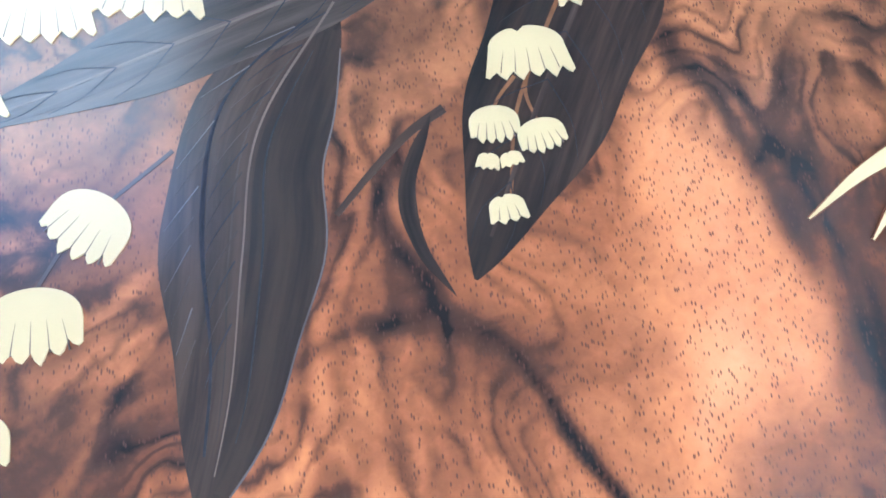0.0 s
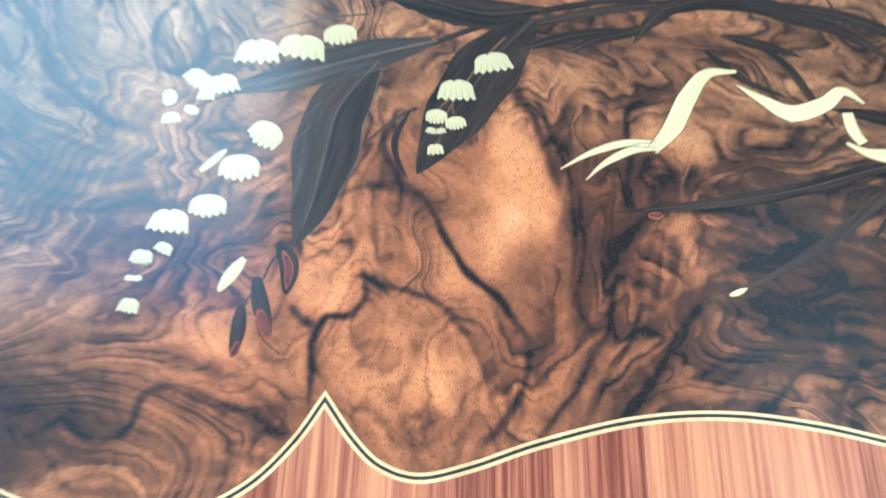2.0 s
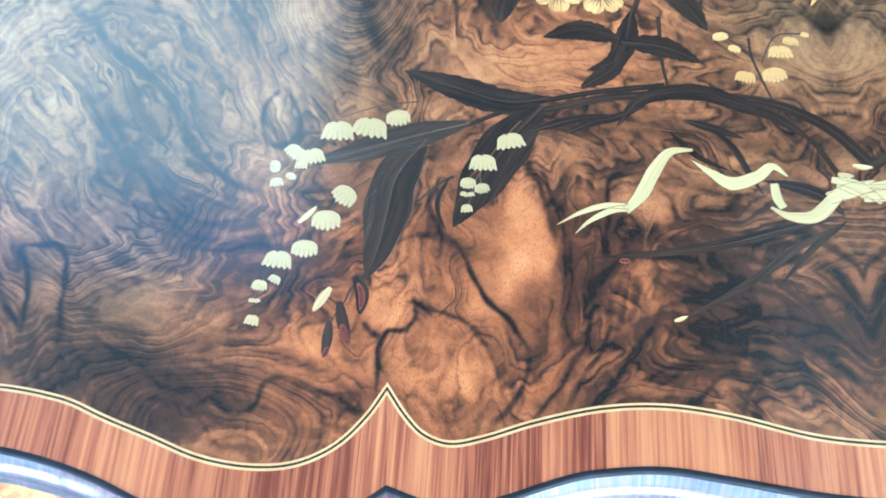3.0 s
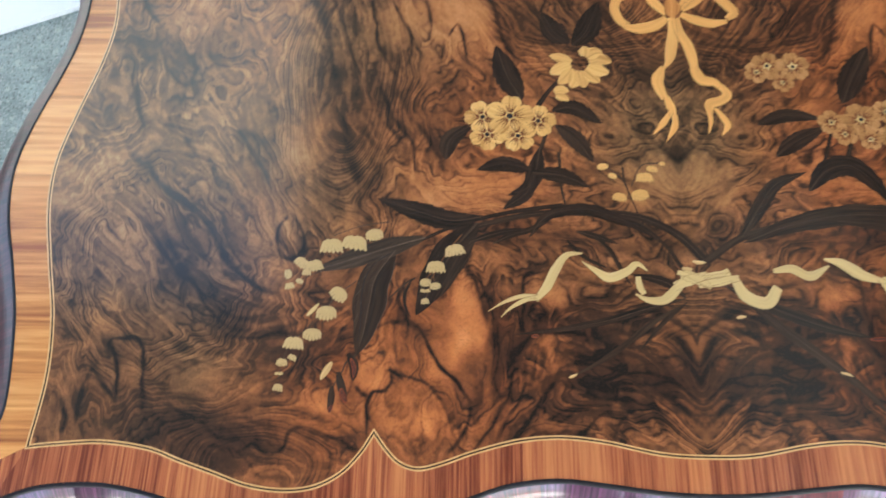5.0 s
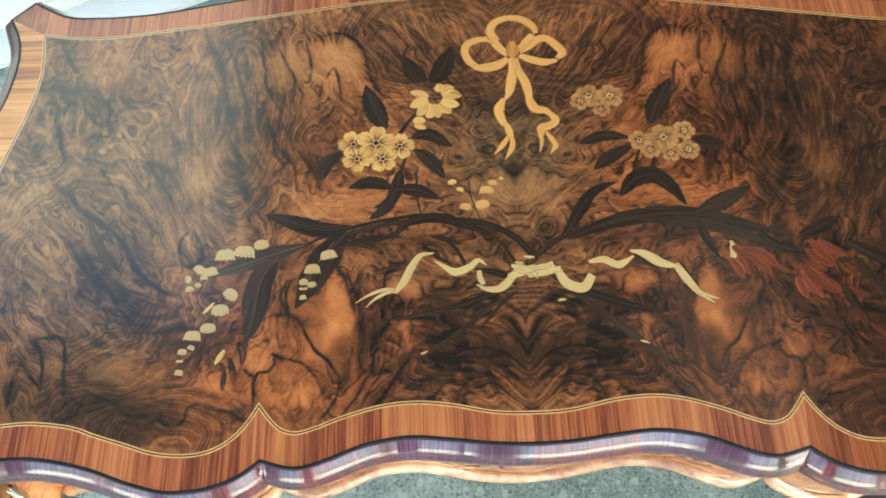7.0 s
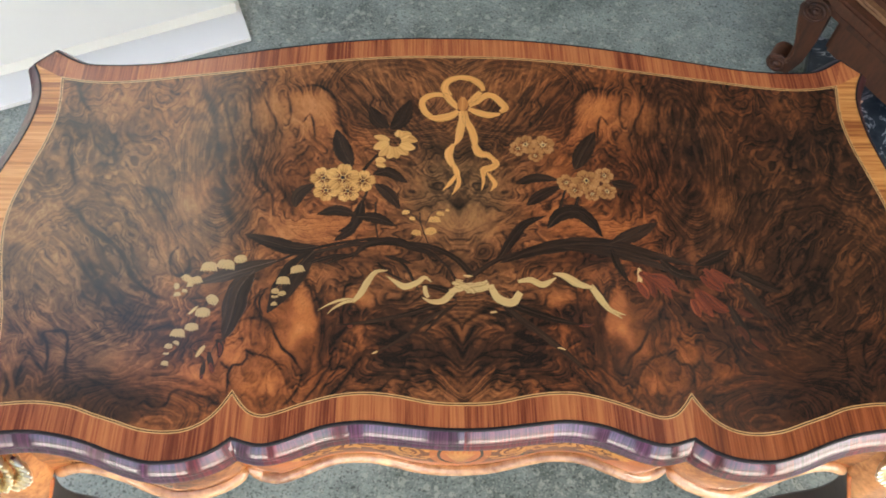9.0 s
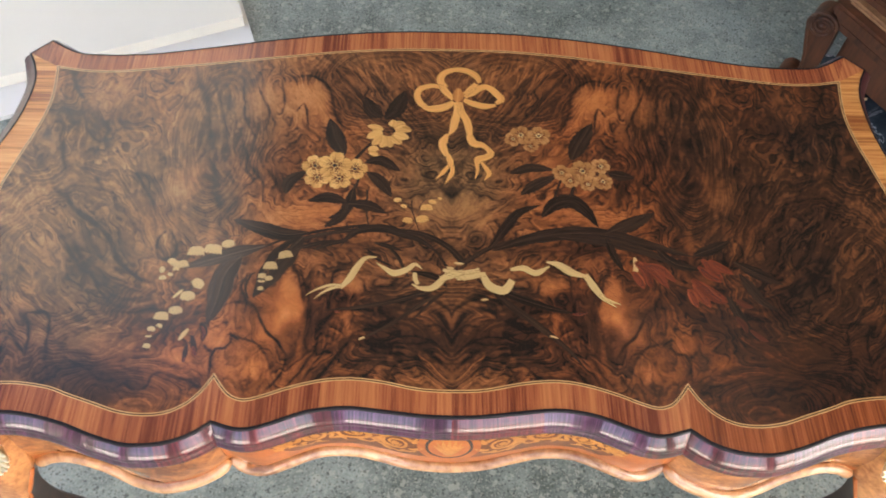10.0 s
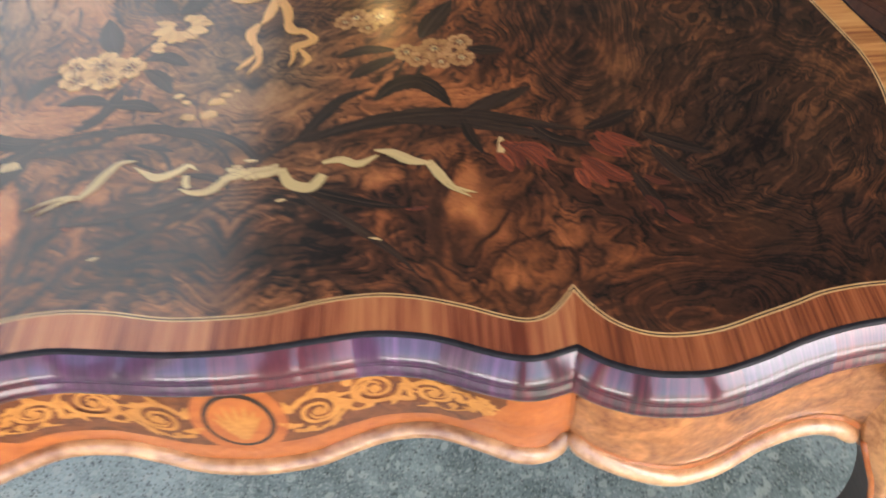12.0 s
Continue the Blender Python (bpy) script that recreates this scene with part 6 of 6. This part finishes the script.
def gilt_mount(sx, sy, y0):
    """An acanthus knee mount: ribbed leaves that fan out and curl, over a beaded stem."""
    d = Vector((0.22 * sx, 0.975 * sy, 0))
    base = Vector((sx * 0.522, y0, 0)) + d * 0.020
    e = Vector((-d.y, d.x, 0))
    bm = box_bm(bmesh.new(), -0.003, 0.004, -0.012, 0.012, 0.660, 0.716, 0.002, Matrix.Translation(base) @ Matrix.Rotation(math.atan2(d.y, d.x), 4, "Z"))
    mount = part("gilt_mount", bm, gilt, writing_table, "gilt bronze acanthus mount", True)
    for row in range(7):
        z = 0.726 - row * 0.013
        wide = 0.040 * math.sin(math.pi * (0.40 + 0.52 * row / 6))
        for k in range(-3, 4):
            out = 0.010 + 0.0024 * row - 0.0028 * abs(k) ** 1.35
            lobe = new("acanthus_lobe", LOBE)
            lobe.parent = mount
            lobe.matrix_world = Matrix.Translation(base + e * (wide * k / 2.6) + d * out + Vector((0, 0, z - 0.004 * abs(k)))) @ Matrix.Rotation(math.atan2(d.y, d.x), 4, "Z") @ Matrix.Rotation(-0.42 * k, 4, "X") @ Matrix.Rotation(0.35, 4, "Y")


for sx in (-1, 1):
    for sy, y0 in ((-1, -0.030), (1, 0.440)):
        cabriole_leg(sx, sy, y0)
        gilt_mount(sx, sy, y0)


# ---- white sheet and cream board on the floor behind the table ----
edge = Vector((0.925, 0.380, 0)).normalized()
deep = Vector((-0.335, 0.942, 0)).normalized()


def laid(origin, u0, u1, v0, v1, z0, z1, name, material, label, category, wave=0.0):
    """A low board laid on the floor, square to the edge direction."""
    o = Vector(origin)
    bm = bmesh.new()
    nu, nv = 24, 12
    grid = [[bm.verts.new(o + edge * (u0 + (u1 - u0) * i / nu) + deep * (v0 + (v1 - v0) * j / nv) + Vector((0, 0, z1 + wave * noise.noise((i * 0.7, j * 0.9, 3.1))))) for j in range(nv + 1)] for i in range(nu + 1)]
    for i in range(nu):
        for j in range(nv):
            bm.faces.new((grid[i][j], grid[i + 1][j], grid[i + 1][j + 1], grid[i][j + 1]))
    r = bmesh.ops.extrude_face_region(bm, geom=bm.faces[:])
    for v in r["geom"]:
        if isinstance(v, bmesh.types.BMVert):
            v.co.z = z0
    bmesh.ops.recalc_face_normals(bm, faces=bm.faces[:])
    ob = part(name, bm, material, None, label)
    return tagged(ob, label, category)


CORNER = (-0.487, 1.236, 0)
laid(CORNER, -1.5, 0.0, 0.0, 1.9, 0.0, 0.012, "packing_sheet", white_sheet, "white foam packing sheet lying on the grey floor", "sheet")
laid(CORNER, -1.5, -0.012, 0.10, 1.85, 0.0125, 0.045, "cream_board", cream_board, "flat cream board lying on a white packing sheet", "board")


# ---- carved walnut cabinet behind the table, on scroll brackets ----
cabinet = thing("carved_cabinet", "dark carved walnut cabinet on scroll brackets with gilt reeded mouldings", "cabinet")
CAB = Vector((0.905, 1.125, 0))
AWAY, NEAR = Vector((0.56, 0.83, 0)).normalized(), Vector((0.50, -0.866, 0)).normalized()


def cabinet_layer(out, z0, z1, material, name="plinth_moulding", bevel=0.006):
    """A storey of the cabinet's stepped corner, set out (or back) from its face."""
    shift = Vector((-1, 0, 0)) * out * 1.15
    c = CAB + shift
    plan = [c, c + NEAR * 0.95 , c + NEAR * 0.95 + Vector((0.5, 0.2, 0)), c + AWAY * 0.9 + Vector((0.6, -0.2, 0)), c + AWAY * 0.9]
    bm = bmesh.new()
    lo, hi = [bm.verts.new((p.x, p.y, z0)) for p in plan], [bm.verts.new((p.x, p.y, z1)) for p in plan]
    bm.faces.new(lo[::-1])
    bm.faces.new(hi)
    for i in range(5):
        j = (i + 1) % 5
        bm.faces.new((lo[i], lo[j], hi[j], hi[i]))
    bmesh.ops.recalc_face_normals(bm, faces=bm.faces[:])
    if bevel:
        bmesh.ops.bevel(bm, geom=bm.edges[:], offset=bevel, segments=2, affect="EDGES")
    return part(name, bm, material, cabinet)


cabinet_layer(-0.052, 0.110, 0.235, walnut, "base_apron", 0.008)
cabinet_layer(-0.018, 0.225, 0.252, walnut)
cabinet_layer(-0.006, 0.252, 0.275, walnut)
cabinet_layer(0.010, 0.275, 0.305, walnut)
cabinet_layer(-0.014, 0.305, 0.320, walnut_pale, bevel=0.005)
cabinet_layer(-0.030, 0.320, 0.345, walnut)
cabinet_layer(-0.050, 0.345, 1.05, walnut, "body", 0.004)
cabinet_layer(-0.020, 1.05, 1.09, walnut, "top", 0.01)
for k in range(4):      # gilt reeds on the far face
    p0 = CAB + Vector((0.058, 0, 0)) + AWAY * 0.05 + Vector((-0.83, 0.56, 0)) * 0.006
    zz = 0.365 + 0.032 * k
    tube("gilt_reed", [(*(p0 + AWAY * u).to_2d(), zz) for u in (0.0, 0.25, 0.5, 0.75)], [0.005] * 4, gilt, cabinet, "", 8)

FACE = Vector((-0.60, -0.80, 0)).normalized()      # the brackets' flat sides look this way
ALONG = Vector((0.80, -0.60, 0))


def scroll_bracket(at):
    """An upright S-scroll bracket: a large volute over a small one, joined by a waisted stem."""
    at = Vector(at)

    def put(u, z, o):
        return at + ALONG * u + FACE * o + Vector((0, 0, z))

    low_c, high_c = (0.0, 0.030), (0.020, 0.222)
    outline = []
    for i in range(22):
        a = radians(-50) - i / 21 * radians(250)
        outline.append((low_c[0] + 0.028 * math.cos(a), low_c[1] + 0.028 * math.sin(a)))
    outline += [(0.022, 0.075), (0.016, 0.120), (0.0, 0.170)]
    for i in range(16):
        a = radians(190) - i / 15 * radians(200)
        outline.append((high_c[0] + 0.034 * math.cos(a), high_c[1] + 0.034 * math.sin(a)))
    outline += [(0.056, 0.180), (0.058, 0.130), (0.054, 0.070), (0.036, 0.014)]
    bm = bmesh.new()
    fr = [bm.verts.new(put(u, z, 0.030)) for u, z in outline]
    bk = [bm.verts.new(put(u, z, -0.025)) for u, z in outline]
    n = len(outline)
    bm.faces.new(fr)
    bm.faces.new(bk[::-1])
    for i in range(n):
        bm.faces.new((fr[i], bk[i], bk[(i + 1) % n], fr[(i + 1) % n]))
    bmesh.ops.recalc_face_normals(bm, faces=bm.faces[:])
    body = part("bracket", bm, walnut, cabinet, "carved S-scroll bracket")
    for (cu, cz), r0, turn in ((low_c, 0.025, 0.6), (high_c, 0.031, 2.4)):
        pts = []
        for i in range(60):
            a = turn + i / 59 * 4.6 * math.pi
            r = r0 * (1 - 0.78 * i / 59)
            pts.append(put(cu + r * math.cos(a), cz + r * math.sin(a), 0.031))
        tube("volute", pts, list(np.linspace(0.0042, 0.0026, 60)), walnut, body, "", 8)
        bm = bmesh.new()
        bmesh.ops.create_icosphere(bm, subdivisions=2, radius=0.0085, matrix=Matrix.Translation(put(cu, cz, 0.031)))
        part("volute_eye", bm, walnut, body, "", True)
    rim = [put(u, z, 0.031) for u, z in outline[18:40]]
    tube("bracket_rim", spline([tuple(p) for p in rim], 50), [0.0042] * 51, walnut, body, "", 8)


scroll_bracket((0.903, 1.178, 0.0))

# dark marble slab on the floor beside the cabinet
slab_bm = box_bm(bmesh.new(), 0.0, 0.70, -0.42, 0.18, 0.0, 0.03, 0.004)
marble_slab = part("marble_slab", slab_bm, marble, None)
marble_slab.matrix_world = Matrix.Translation((0.945, 1.09, 0)) @ Matrix.Rotation(radians(-20), 4, "Z")
tagged(marble_slab, "dark veined marble slab lying on the floor beside the cabinet", "slab")


# ---- a warm lamp on the far wall ----
lamp = thing("pendant_lamp", "small warm glass lamp hanging from the ceiling", "lamp")
lamp.location = (-0.2, 4.65, 3.62)
glow = Mat("warm lamp glass")
glow.b.inputs["Emission Color"].default_value = (1.0, 0.62, 0.22, 1)
glow.b.inputs["Emission Strength"].default_value = 9.0
lamp_glass = glow.finish((0.9, 0.8, 0.6), 0.4)
bm = bmesh.new()
bmesh.ops.create_uvsphere(bm, u_segments=20, v_segments=12, radius=0.055)
part("bulb", bm, lamp_glass, lamp, "glowing warm glass globe", True)
bm = bmesh.new()
bmesh.ops.create_cone(bm, cap_ends=True, segments=12, radius1=0.012, radius2=0.012, depth=0.40, matrix=Matrix.Translation((0, 0, 0.24)))
part("rod", bm, ebony, lamp)
